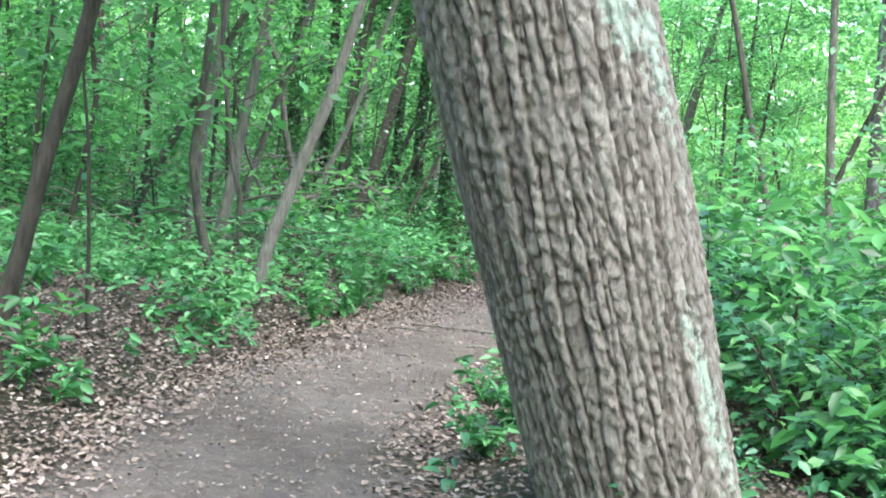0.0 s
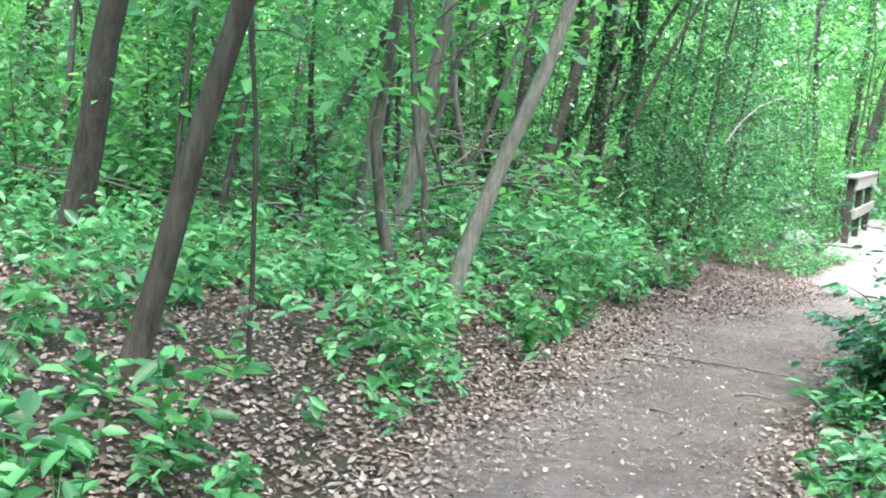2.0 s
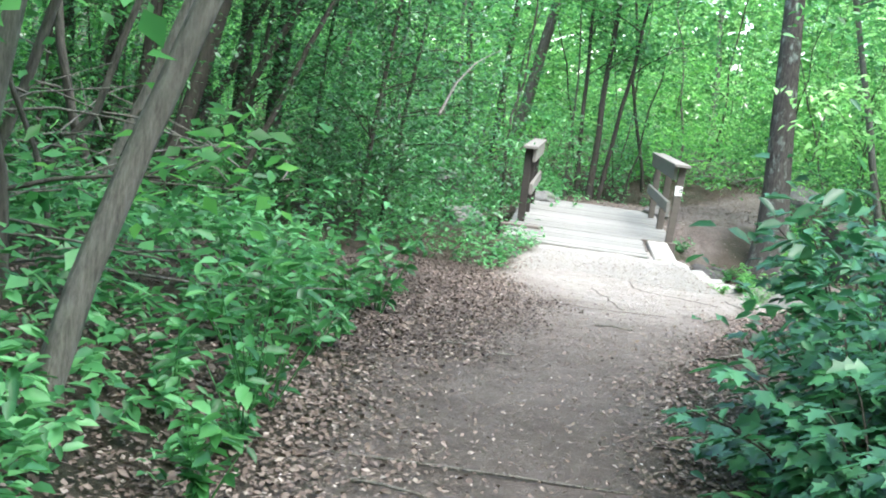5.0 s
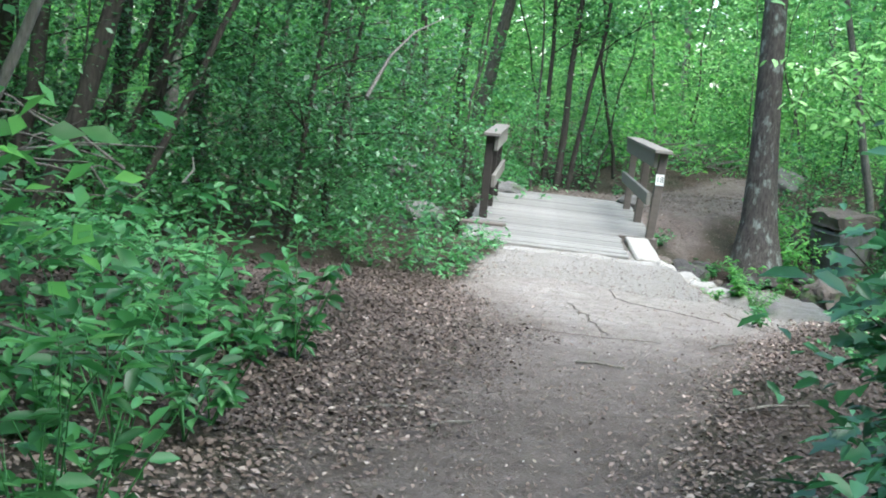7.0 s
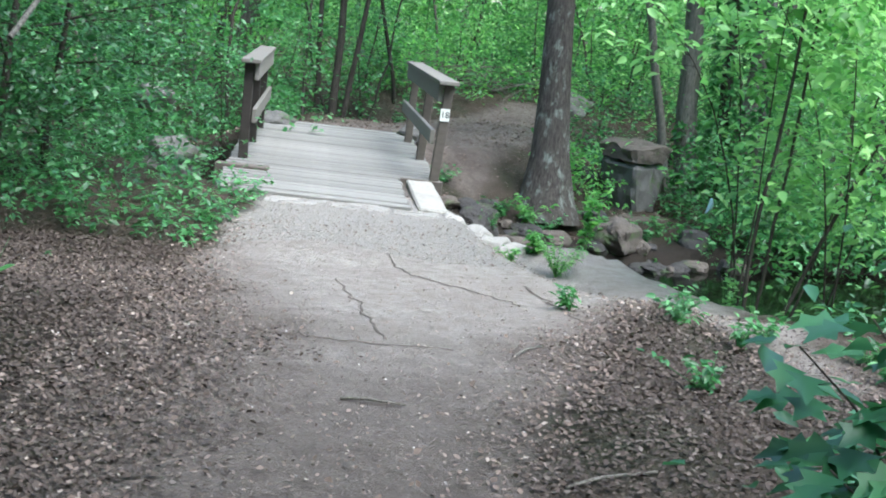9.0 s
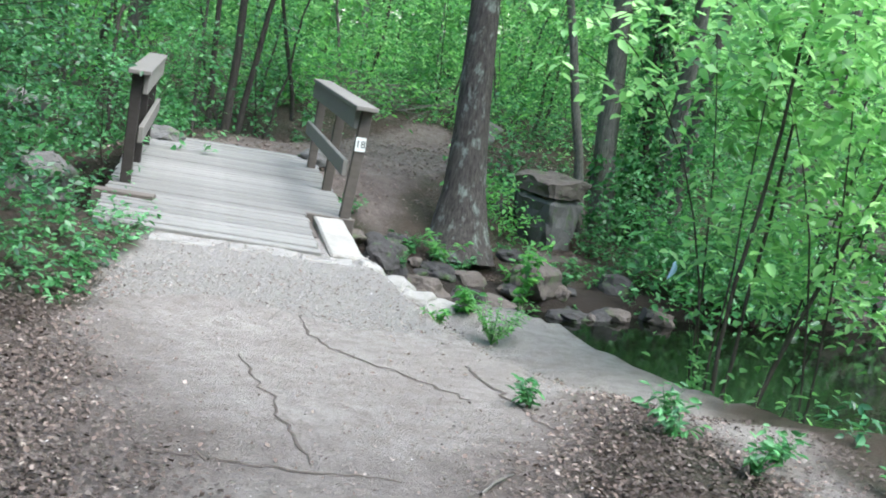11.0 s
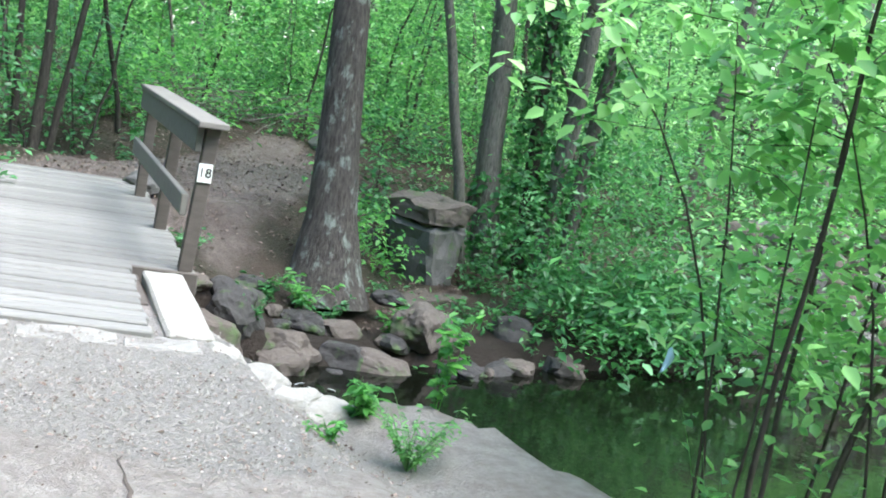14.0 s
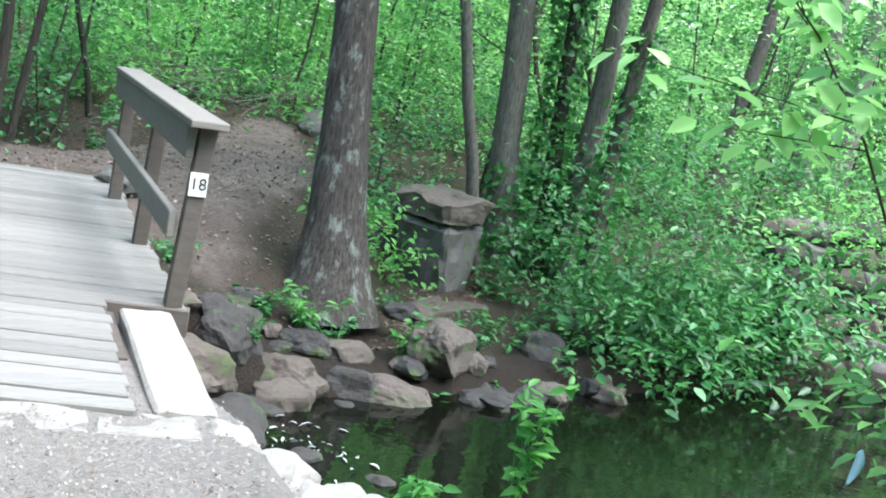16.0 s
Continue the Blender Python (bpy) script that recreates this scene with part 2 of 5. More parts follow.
def mesh_of(name, verts, faces, mat, smooth=True):
    me = bpy.data.meshes.new(name)
    me.from_pydata(verts, [], faces)
    me.materials.append(mat)
    if smooth:
        me.polygons.foreach_set("use_smooth", np.ones(len(me.polygons), bool))
    return me


def smooth01(v):
    v = np.clip(v, 0, 1)
    return v * v * (3 - 2 * v)


def faces_mesh(name, v, f, corners, mat):
    me = bpy.data.meshes.new(name)
    me.vertices.add(len(v))
    me.vertices.foreach_set("co", v.reshape(-1).astype(np.float32))
    me.loops.add(len(f))
    me.loops.foreach_set("vertex_index", f.astype(np.int32))
    me.polygons.add(len(f) // corners)
    me.polygons.foreach_set("loop_start", np.arange(0, len(f), corners).astype(np.int32))
    me.update(calc_edges=True)
    me.materials.append(mat)
    return me


def leaf_mesh(name, places, sizes, rng, mat, tilt=0.6, wide=0.5, droop=0.35, plain=False):
    """One mesh of many folded leaves, each with its base at a place."""
    n = len(places)
    yaw = rng.uniform(0, 2 * np.pi, n)
    ahead = np.stack([np.cos(yaw), np.sin(yaw), rng.normal(-droop, 0.35, n)], 1)
    ahead /= np.linalg.norm(ahead, axis=1)[:, None]
    up = np.stack([rng.normal(0, tilt, n), rng.normal(0, tilt, n), np.ones(n)], 1)
    side = np.cross(ahead, up)
    side /= np.linalg.norm(side, axis=1)[:, None]
    top = np.cross(side, ahead)
    s = sizes[:, None]
    w = wide * rng.uniform(0.75, 1.25, n)[:, None]
    base = places
    if plain:
        v = np.stack([base, base + ahead * s * 0.45 + side * s * w * 0.5 + top * s * 0.07, base + ahead * s, base + ahead * s * 0.45 - side * s * w * 0.5 + top * s * 0.07], 1).reshape(-1, 3)
        f = (np.arange(n)[:, None] * 4 + np.array([0, 2, 1, 0, 3, 2])).reshape(-1)
        return faces_mesh(name, v, f, 3, mat)
    v = np.stack([
        base,
        base + ahead * s * 0.3 + side * s * w * 0.46 + top * s * 0.08,
        base + ahead * s * 0.68 + side * s * w * 0.38 + top * s * 0.06,
        base + ahead * s - top * s * 0.10,
        base + ahead * s * 0.68 - side * s * w * 0.38 + top * s * 0.06,
        base + ahead * s * 0.3 - side * s * w * 0.46 + top * s * 0.08,
    ], 1).reshape(-1, 3)
    f = (np.arange(n)[:, None] * 6 + np.array([0, 3, 2, 1, 0, 5, 4, 3])).reshape(-1)
    return faces_mesh(name, v, f, 4, mat)


def tube(points, radii, sides=7):
    """Vertices and faces of a tapered tube along points."""
    p = np.array(points, float)
    tan = np.gradient(p, axis=0)
    tan /= np.linalg.norm(tan, axis=1)[:, None]
    ref = np.array([1.0, 0.13, 0.07]) if abs(tan[0][0]) < 0.8 else np.array([0.0, 1.0, 0.1])
    a = np.cross(tan, ref)
    a /= np.linalg.norm(a, axis=1)[:, None]
    b = np.cross(tan, a)
    ang = np.arange(sides) * 2 * np.pi / sides
    ring = np.cos(ang)[None, :, None] * a[:, None] + np.sin(ang)[None, :, None] * b[:, None]
    v = (p[:, None] + ring * np.array(radii)[:, None, None]).reshape(-1, 3)
    f = []
    for i in range(len(p) - 1):
        for j in range(sides):
            k = (j + 1) % sides
            f.append((i * sides + j, i * sides + k, (i + 1) * sides + k, (i + 1) * sides + j))
    f.append(tuple(range((len(p) - 1) * sides, len(p) * sides)))
    return v, f


def joined(pieces):
    verts, faces, n = [], [], 0
    for v, f in pieces:
        verts.append(v)
        faces += [tuple(i + n for i in q) for q in f]
        n += len(v)
    return np.concatenate(verts), faces


# ---- the plan ----
TRAIL = [(0.3, -8, 0.7), (0.15, 0, 0.7), (-0.3, 4, 0.65), (-0.25, 6, 0.6), (-0.05, 7.5, 0.6), (0.25, 9.3, 0.62),
         (0.8, 11.5, 0.75), (1.45, 13.2, 0.95), (2.4, 15, 1.2), (3.1, 16.8, 1.35), (3.5, 18.6, 0.95), (3.7, 19.3, 0.9)]
SIDE_TRAIL = [(2.2, 15.9, 0.6), (0.7, 16.1, 0.45), (-1.5, 16.3, 0.35), (-6, 16, 0.35)]
WORN = [(0.3, -8, 0.5), (0.15, 0, 0.5), (-0.25, 4, 0.45), (-0.18, 6, 0.4), (0.08, 7.5, 0.38), (0.42, 9.3, 0.38), (1.0, 11.5, 0.4), (1.65, 13.2, 0.55), (2.55, 15, 0.95), (3.15, 16.8, 1.2), (3.5, 18.6, 0.95), (3.7, 19.3, 0.9)]
LEDGE = [(3.2, 15.6, 0.9), (4.4, 16.7, 0.95)]
LEDGE_RIM = [(4.85, 17.2, 0.5), (4.8, 15.9, 0.42), (4.55, 14.7, 0.36), (4.2, 13.6, 0.2)]
FAR_TRAIL = [(4.9, 24.7, 0.8), (6.3, 25.6, 1.2), (7.7, 26.9, 1.1), (8.7, 28.4, 0.85), (9.6, 29.8, 0.35)]
FAR_BEACH = [(6.0, 25, 1.0), (6.2, 24.0, 0.5)]
STREAM = [(-60, 52, 2), (-8, 27, 1.5), (0, 23.2, 1.4), (3.8, 21.5, 1.5), (5.6, 20.75, 1.7), (7.5, 20.0, 2.35), (12, 18.9, 3.4), (25, 18, 3.6), (90, 16, 4)]
COVE = [(4.42, 19.9), (4.30, 18.95), (4.55, 18.36), (5.12, 18.30), (5.46, 17.85), (5.58, 16.6), (6.0, 15.3), (9, 14.6), (12.5, 16), (12.5, 20), (6, 21)]
WATER_Z = -1.21


def off_line(x, y, line):
    """Distance from a line of given half width; below nought inside it."""
    best = np.full(np.shape(x), 1e9)
    for (ax, ay, aw), (bx, by, bw) in zip(line, line[1:]):
        dx, dy = bx - ax, by - ay
        t = np.clip(((x - ax) * dx + (y - ay) * dy) / (dx * dx + dy * dy), 0, 1)
        best = np.minimum(best, np.hypot(x - ax - t * dx, y - ay - t * dy) - aw - t * (bw - aw))
    return best


def stream_off(x, y):
    ring = list(zip(COVE, COVE[1:] + COVE[:1]))
    d = np.abs(off_line(x, y, [(px, py, 0.0) for px, py in COVE + COVE[:1]]))
    inside = np.zeros(np.shape(x), bool)
    for (ax, ay), (bx, by) in ring:
        if ay != by:
            inside ^= ((ay > y) != (by > y)) & (x < (bx - ax) * (y - ay) / (by - ay) + ax)
    return np.minimum(off_line(x, y, STREAM), np.where(inside, -d, d))


def rough_of(x, y, scale, seed=0.0):
    """Cheap smooth noise from sums of waves."""
    out = np.zeros(np.shape(x))
    for i in range(6):
        a = seed + 2.4 * i
        k = scale * (1 + 0.45 * i)
        out = out + np.sin(k * (x * math.cos(a) + y * math.sin(a)) + 1.7 * i + 3 * seed + 1.3 * np.sin(0.6 * k * (y * math.cos(a) - x * math.sin(a)))) / (1 + 0.5 * i)
    return out / 3


def trail_off(x, y):
    return np.minimum.reduce([off_line(x, y, l) for l in (TRAIL, SIDE_TRAIL, LEDGE, LEDGE_RIM, FAR_TRAIL, FAR_BEACH)])


def height(x, y):
    x, y = np.asarray(x, float), np.asarray(y, float)
    near = np.interp(y, [-10, 6, 9.7, 13, 15, 17, 19], [0.45, 0.34, 0.2, 0.15, 0.04, -0.12, -0.065])
    cx = np.interp(y, [p[1] for p in TRAIL], [p[0] for p in TRAIL])
    hw = np.interp(y, [p[1] for p in TRAIL], [p[2] for p in TRAIL])
    left = np.clip(cx - hw - x, 0, None)
    fade = np.clip((16.5 - y) / 2.5, 0.15, 1)
    near = near + fade * (0.30 * smooth01((left - 0.05) / 1.1) + 0.035 * np.clip(left - 1, 0, 18))
    right = np.clip(x - cx - hw, 0, None)
    near = near + 0.06 * smooth01(right / 0.5) - 0.05 * np.clip(right - 0.6, 0, 12)
    near = near - 0.16 * smooth01((x - 4.05) / 0.5) * smooth01((18.9 - y) / 0.6) * smooth01((y - 14.8) / 1.0)
    sy = np.interp(x, [p[0] for p in STREAM], [p[1] for p in STREAM])
    d = stream_off(x, y)
    far = -1.05 + 0.06 * np.clip(d, 0, 3) + 0.2 * np.clip(d - 3, 0, 5) + 0.02 * np.clip(d - 8, 0, 30)
    far = np.maximum(far, -0.12 - 0.6 * np.clip(off_line(x, y, FAR_TRAIL), 0, 9))
    far = np.maximum(far, -0.06 - 0.55 * np.clip(off_line(x, y, [(4.4, 24.4, 0.9), (5.2, 25.6, 1.0)]), 0, 9))
    land = np.where(y > sy, far, near)
    bank = np.where(y > sy, 0.35, np.where((x > 4.1) & (x < 5.6), 0.12, 0.4))
    z = WATER_Z - 0.08 + (land - WATER_Z + 0.08) * smooth01(d / bank)
    z = np.where(d < 0, WATER_Z - 0.08 - 0.4 * np.clip(-d, 0, 1), z)
    z = np.where(off_line(x, y, [(3.35, 18.7, 0.95), (3.72, 19.95, 0.72)]) < 0, np.maximum(z, -0.075), z)
    z = z - 0.03 * gravel(x, y) * smooth01((18.5 - y) / 0.6)
    off = trail_off(x, y)
    wild = smooth01(off / 0.5)
    z = z + np.where(d < 0.12, 0.0, 1.0) * (0.012 + 0.045 * wild) * rough_of(x, y, 2.2, 0.4) + 0.12 * wild * rough_of(x, y, 0.35, 1.3) * smooth01((np.hypot(x - 2, y - 12) - 7) / 10)
    return z


SHELF = ((1.9, 17.3), (2.4, 17.62), (2.82, 17.72), (3.2, 17.4), (3.52, 17.12), (3.95, 17.05), (4.6, 17.3))


def slab(x, y):
    """How bare and pale the trodden rock is: one strip that widens towards the bridge."""
    left = np.interp(y, [12, 13.1, 14.5, 16, 17.6, 19], [1.05, 1.42, 1.75, 1.9, 1.8, 2.2])
    right = np.interp(y, [12, 13.2, 13.7, 14.5, 15.5, 16.3], [2.1, 2.45, 2.65, 3.1, 4.1, 6.5])
    inner = np.minimum(x - left, right - x) + 0.16 * rough_of(x, y, 2.6, 4.0) + 0.06 * rough_of(x, y, 9, 1.0)
    strip = smooth01(0.35 + inner / 0.7) * smooth01((y - 11.8) / 4.2) * smooth01((20 - y) / 0.5)
    rim = 0.75 * smooth01(0.4 - (off_line(x, y, LEDGE_RIM) + 0.12 * rough_of(x, y, 3.1, 6.0)) / 0.35)
    return np.maximum(strip, rim)


def gravel(x, y):
    """The gritty strip between the rock shelf and the sill of the bridge."""
    front = np.interp(x, [p[0] for p in SHELF], [p[1] for p in SHELF]) + 0.05 * rough_of(x, y, 7, 2.0)
    return smooth01((y - front) / 0.12) * smooth01((19.6 - y) / 0.3) * (x < 4.7)


def build_ground():
    def axis(lo, hi, step, far):
        inner = list(np.arange(lo, hi + 1e-6, step))
        out, d, p, q = [], step, lo, hi
        low, high = [], []
        while q < far:
            d *= 1.22
            q += d
            p -= d
            low.append(p)
            high.append(q)
        return np.array(low[::-1] + inner + high)

    xs, ys = axis(-5, 14, 0.10, 400), axis(2, 33, 0.10, 400)
    gx, gy = np.meshgrid(xs, ys)
    z = height(gx, gy)
    n, m = len(ys), len(xs)
    v = np.stack([gx, gy, z], 2).reshape(-1, 3)
    i = (np.arange(n - 1)[:, None] * m + np.arange(m - 1)).reshape(-1)
    f = np.stack([i, i + 1, i + m + 1, i + m], 1)
    me = mesh_of("ground", v, f.tolist(), GROUND)
    off = trail_off(gx, gy) + 0.16 * rough_of(gx, gy, 3.0, 2.2) + 0.07 * rough_of(gx, gy, 11, 0.9)
    worn = smooth01(0.5 - off / 0.3)
    rim = smooth01(0.5 + stream_off(gx, gy) / 0.12) * smooth01((gx - 3.9) / 0.4) * smooth01((6.2 - gx) / 0.4) * smooth01((gy - 15.9) / 0.5) * smooth01((18.4 - gy) / 0.2)
    worn = np.maximum(worn, rim)
    pale = slab(gx, gy)
    gritty = 0.85 * gravel(gx, gy) * smooth01(0.5 - off / 0.2)
    stream_y = np.interp(gx, [p[0] for p in STREAM], [p[1] for p in STREAM])
    wet = 0.9 * smooth01((1.0 + 0.35 * rough_of(gx, gy, 2.5, 3.1) - stream_off(gx, gy)) / 0.5) * (gy > stream_y)
    me.attributes.new("damp", "FLOAT", "POINT").data.foreach_set("value", wet.reshape(-1).astype(np.float32))
    me.attributes.new("grit", "FLOAT", "POINT").data.foreach_set("value", gritty.reshape(-1).astype(np.float32))
    me.attributes.new("trodden", "FLOAT", "POINT").data.foreach_set("value", worn.reshape(-1).astype(np.float32))
    me.attributes.new("pale", "FLOAT", "POINT").data.foreach_set("value", pale.reshape(-1).astype(np.float32))
    ob = part("ground", me, None)
    tagged(ob, "brown dirt trail through leaf-littered forest floor", "ground", kind="structure")


build_ground()


def board(a, b, wide, tall, up=(0, 0, 1), bevel=0.006, sag=0.0):
    """A bmesh of a bevelled board from a to b: wide across, tall along up."""
    a, b = Vector(a), Vector(b)
    x = (b - a).normalized()
    y = Vector(up).cross(x).normalized()
    z = x.cross(y)
    bm = bmesh.new()
    bmesh.ops.create_cube(bm, size=1)
    m = Matrix((x * (b - a).length, y * wide, z * tall)).transposed().to_4x4()
    m.translation = (a + b) / 2
    bmesh.ops.transform(bm, matrix=m, verts=bm.verts)
    bmesh.ops.bevel(bm, geom=bm.edges[:], offset=bevel, segments=1, affect="EDGES")
    return bm


def thing(name, label, category, at=None, group="", kind=""):
    e = new(name)
    if at is not None:
        e.matrix_basis = at if isinstance(at, Matrix) else Matrix.Translation(at)
    return tagged(e, label, category, group, kind)


def build_water():
    xs = np.concatenate([np.arange(-60, -4, 4), np.arange(-4, 16, 0.5), np.arange(16, 91, 5)])
    v, f = [], []
    for i, x in enumerate(xs):
        cy = float(np.interp(x, [p[0] for p in STREAM], [p[1] for p in STREAM]))
        w = float(np.interp(x, [p[0] for p in STREAM], [p[2] for p in STREAM])) + 0.7
        if x < 2:
            w += 0.4
        v += [(x, cy - w - (4.0 if x > 4.5 else 0.0), WATER_Z), (x, cy + w, WATER_Z)]
        if i:
            k = 2 * i
            f.append((k - 2, k, k + 1, k - 1))
    tagged(part("stream_water", mesh_of("stream_water", v, f, WATER), None), "dark slow stream water mirroring the trees", "water", kind="structure")


build_water()

# ---- the footbridge ----
R0 = Vector((4.576, 20.445, 0))
U = Vector((0.245, 0.9695, 0))
V = Vector((-0.919, 0.395, 0))


def deck(a, b, z=0.0):
    return R0 + a * U + b * V + Vector((0, 0, z))


def plank_mesh(name, b0, b1, w=0.129, seed=0):
    bm = bmesh.new()
    c = [bm.verts.new(U * (s * w / 2) + V * b + Vector((0, 0, z))) for z in (-0.045, 0.0) for s, b in ((-1, b0), (1, b0), (1, b1), (-1, b1))]
    for q in ((3, 2, 1, 0), (4, 5, 6, 7), (0, 1, 5, 4), (1, 2, 6, 5), (2, 3, 7, 6), (3, 0, 4, 7)):
        bm.faces.new([c[i] for i in q])
    bmesh.ops.recalc_face_normals(bm, faces=bm.faces)
    bmesh.ops.bevel(bm, geom=bm.edges[:], offset=0.009, segments=1, affect="EDGES")
    me = bpy.data.meshes.new(name)
    bm.to_mesh(me)
    bm.free()
    me.materials.append(PLANK)
    return me


def build_bridge():
    bridge = thing("footbridge", "weathered grey wooden plank footbridge over the stream", "bridge", R0)
    back_to = Matrix.Translation(-R0)

    def add(name, bm, mat, label="", parent=bridge):
        bm.transform(back_to)
        return part(name, bm, mat, parent, label)

    long_plank, short_plank = plank_mesh("plank", -0.10, 1.98), plank_mesh("plank", 0.30, 1.98)
    rng = random.Random(4)
    a = -1.62
    while a < 4.2:
        ob = part("plank", short_plank if a < -0.06 else long_plank, None, bridge)
        drop = -0.03 * max(0.0, (-a - 0.2) / 1.4)
        ob.matrix_basis = Matrix.Translation(U * a + V * rng.uniform(-0.012, 0.012) + Vector((0, 0, drop + rng.uniform(-0.006, 0.004)))) @ pose(0, 0, 0, rng.uniform(-0.12, 0.12), rng.uniform(-0.1, 0.1), rng.uniform(-0.2, 0.2))
        a += 0.147 + rng.uniform(-0.004, 0.010)
    for b in (0.32, 1.0, 1.75):
        add("beam", board(deck(-0.9, b, -0.19), deck(4.1, b, -0.19), 0.14, 0.26), TIMBER)
    lines = {}
    for side, p0, p2, out in (("r", Vector((4.60, 20.44, 0)), Vector((5.361, 23.553, 0)), -1), ("l", Vector((2.88, 21.17, 0)), Vector((3.62, 24.0, 0)), 1)):
        lean = V * out * (0.07 if side == "r" else 0.0)
        inner = -V * out
        for k, f in enumerate((0.0, 0.48, 1.0)):
            p = p0.lerp(p2, f)
            t = p + lean * (1 - 0.6 * f) - U * 0.06 * (1 - f) + Vector((0, 0, 0.93))
            add("post", board(p + Vector((0, 0, -0.32)), t, 0.09, 0.09, U), TIMBER if side == "r" else TIMBER_SHADED)
            if side == "r" and k == 0:
                plate_at = p.lerp(t, 0.69)
        for name, z, h, w, mat in (("top_rail", 0.85, 0.165, 0.045, RAIL), ("lower_rail", 0.42, 0.14, 0.045, RAIL)):
            q0 = p0 + lean * (z / 0.93) - U * (0.06 * z / 0.93 + 0.05) + inner * 0.078 + Vector((0, 0, z))
            q1 = p2 + lean * 0.4 * (z / 0.93) + inner * 0.078 + U * 0.12 + Vector((0, 0, z))
            if name == "lower_rail":
                q0 = q0 + U * 0.02
                q1 = q1 + U * 0.1
            add(name, board(q0, q1, w, h), mat)
        c0 = p0 + lean - U * 0.22 + inner * 0.02 + Vector((0, 0, 0.952))
        c1 = p2 + lean * 0.4 + U * 0.15 + inner * 0.02 + Vector((0, 0, 0.952))
        add("cap_rail", board(c0, c1, 0.19, 0.04), RAIL)
    add("sill_beam", board(Vector((2.52, 20.62, -0.06)), Vector((2.98, 20.45, -0.06)), 0.16, 0.16), TIMBER, "dark timber beam end beside the deck")
    add("end_beam", board(deck(-0.03, -0.13, -0.08), deck(-0.03, 0.3, -0.08), 0.10, 0.14), TIMBER)

    # number plate on the end post
    n = -U - V * 0.02
    n.normalize()
    sx = Vector((0, 0, 1)).cross(n).normalized()
    plate = thing("number_plate", "small white trail marker plate reading 18 on a bridge post", "sign", plate_at + n * 0.057)
    part("plate", board(-sx * 0.045, sx * 0.045, 0.006, 0.12, (0, 0, 1), 0.001), WHITE, plate)
    cu = bpy.data.curves.new("digits", "FONT")
    cu.body, cu.size, cu.extrude, cu.align_x, cu.align_y = "18", 0.085, 0.001, "CENTER", "CENTER"
    tmp = bpy.data.objects.new("digits", cu)
    me = bpy.data.meshes.new_from_object(tmp)
    bpy.data.objects.remove(tmp)
    zz = Vector((0, 0, 1))
    m = Matrix((sx, n.cross(sx), n)).transposed().to_4x4()
    m.translation = n * 0.006
    part("numeral", me, BLACK, plate, "black digits", m)


build_bridge()


def rock_mesh(name, size, rng, mat, rough=0.22, flat=0.0, cuts=4, taper=0.0):
    bm = bmesh.new()
    bmesh.ops.create_icosphere(bm, subdivisions=cuts, radius=1)
    seed = Vector((rng.uniform(0, 50), rng.uniform(0, 50), rng.uniform(0, 50)))
    planes = []
    for _ in range(10):
        d = Vector((rng.gauss(0, 1), rng.gauss(0, 1), rng.gauss(0, 1))).normalized()
        planes.append((d, rng.uniform(0.62, 0.88)))
    for v in bm.verts:
        p = v.co.copy()
        for d, k in planes:
            e = p.dot(d)
            if e > k:
                p -= d * (e - k) * 0.92
        p *= 1 + rough * noise.noise(p * 1.7 + seed) + 0.25 * rough * noise.noise(p * 6 + seed)
        if flat:
            p = Vector([math.copysign(abs(c) ** (1 - flat), c) for c in p])
        k = 1 - taper * max(0.0, min(1.0, -p.z * 0.9))
        v.co = Vector((p.x * size[0] * k, p.y * size[1], p.z * size[2]))
    me = bpy.data.meshes.new(name)
    bm.to_mesh(me)
    bm.free()
    me.materials.append(mat)
    return me


def rock(name, at, size, mat, label, turn=0.0, seed=0, flat=0.0, tip=0.0, category="rock", rough=0.22, cuts=4, taper=0.0):
    rng = random.Random(seed + 7)
    ob = part(name, rock_mesh(name, size, rng, mat, rough, flat, cuts, taper), None)
    ob.matrix_basis = pose(*at, tip, 0, turn)
    return tagged(ob, label, category)


def hewn_stone(name, at, size, taper, mat, label, turn, seed):
    """A split block: flat uneven faces, chipped edges, narrower below."""
    rng = random.Random(seed)
    bm = bmesh.new()
    bmesh.ops.create_cube(bm, size=2)
    for v in bm.verts:
        low = v.co.z < 0
        k = 1 - taper * low * rng.uniform(0.6, 1.0)
        v.co = Vector((v.co.x * k * rng.uniform(0.82, 1.0), v.co.y * rng.uniform(0.85, 1.0), v.co.z * rng.uniform(0.8, 1.0)))
    bmesh.ops.bevel(bm, geom=bm.edges[:], offset=0.16, segments=1, affect="EDGES")
    bmesh.ops.subdivide_edges(bm, edges=bm.edges[:], cuts=5, use_grid_fill=True)
    bmesh.ops.triangulate(bm, faces=bm.faces[:])
    shift = Vector((seed, 2 * seed, 0))
    for v in bm.verts:
        p = Vector((v.co.x * size[0], v.co.y * size[1], v.co.z * size[2]))
        v.co = p + 0.06 * noise.noise_vector(p * 3.2 + shift) + 0.03 * noise.noise_vector(p * 8 + shift) + 0.014 * noise.noise_vector(p * 17 + shift)
    ob = part(name, bm, mat)
    ob.matrix_basis = pose(*at, 3, 0, turn)
    return tagged(ob, label, "rock")


def floor_at(x, y):
    return float(height(np.array([x]), np.array([y]))[0])


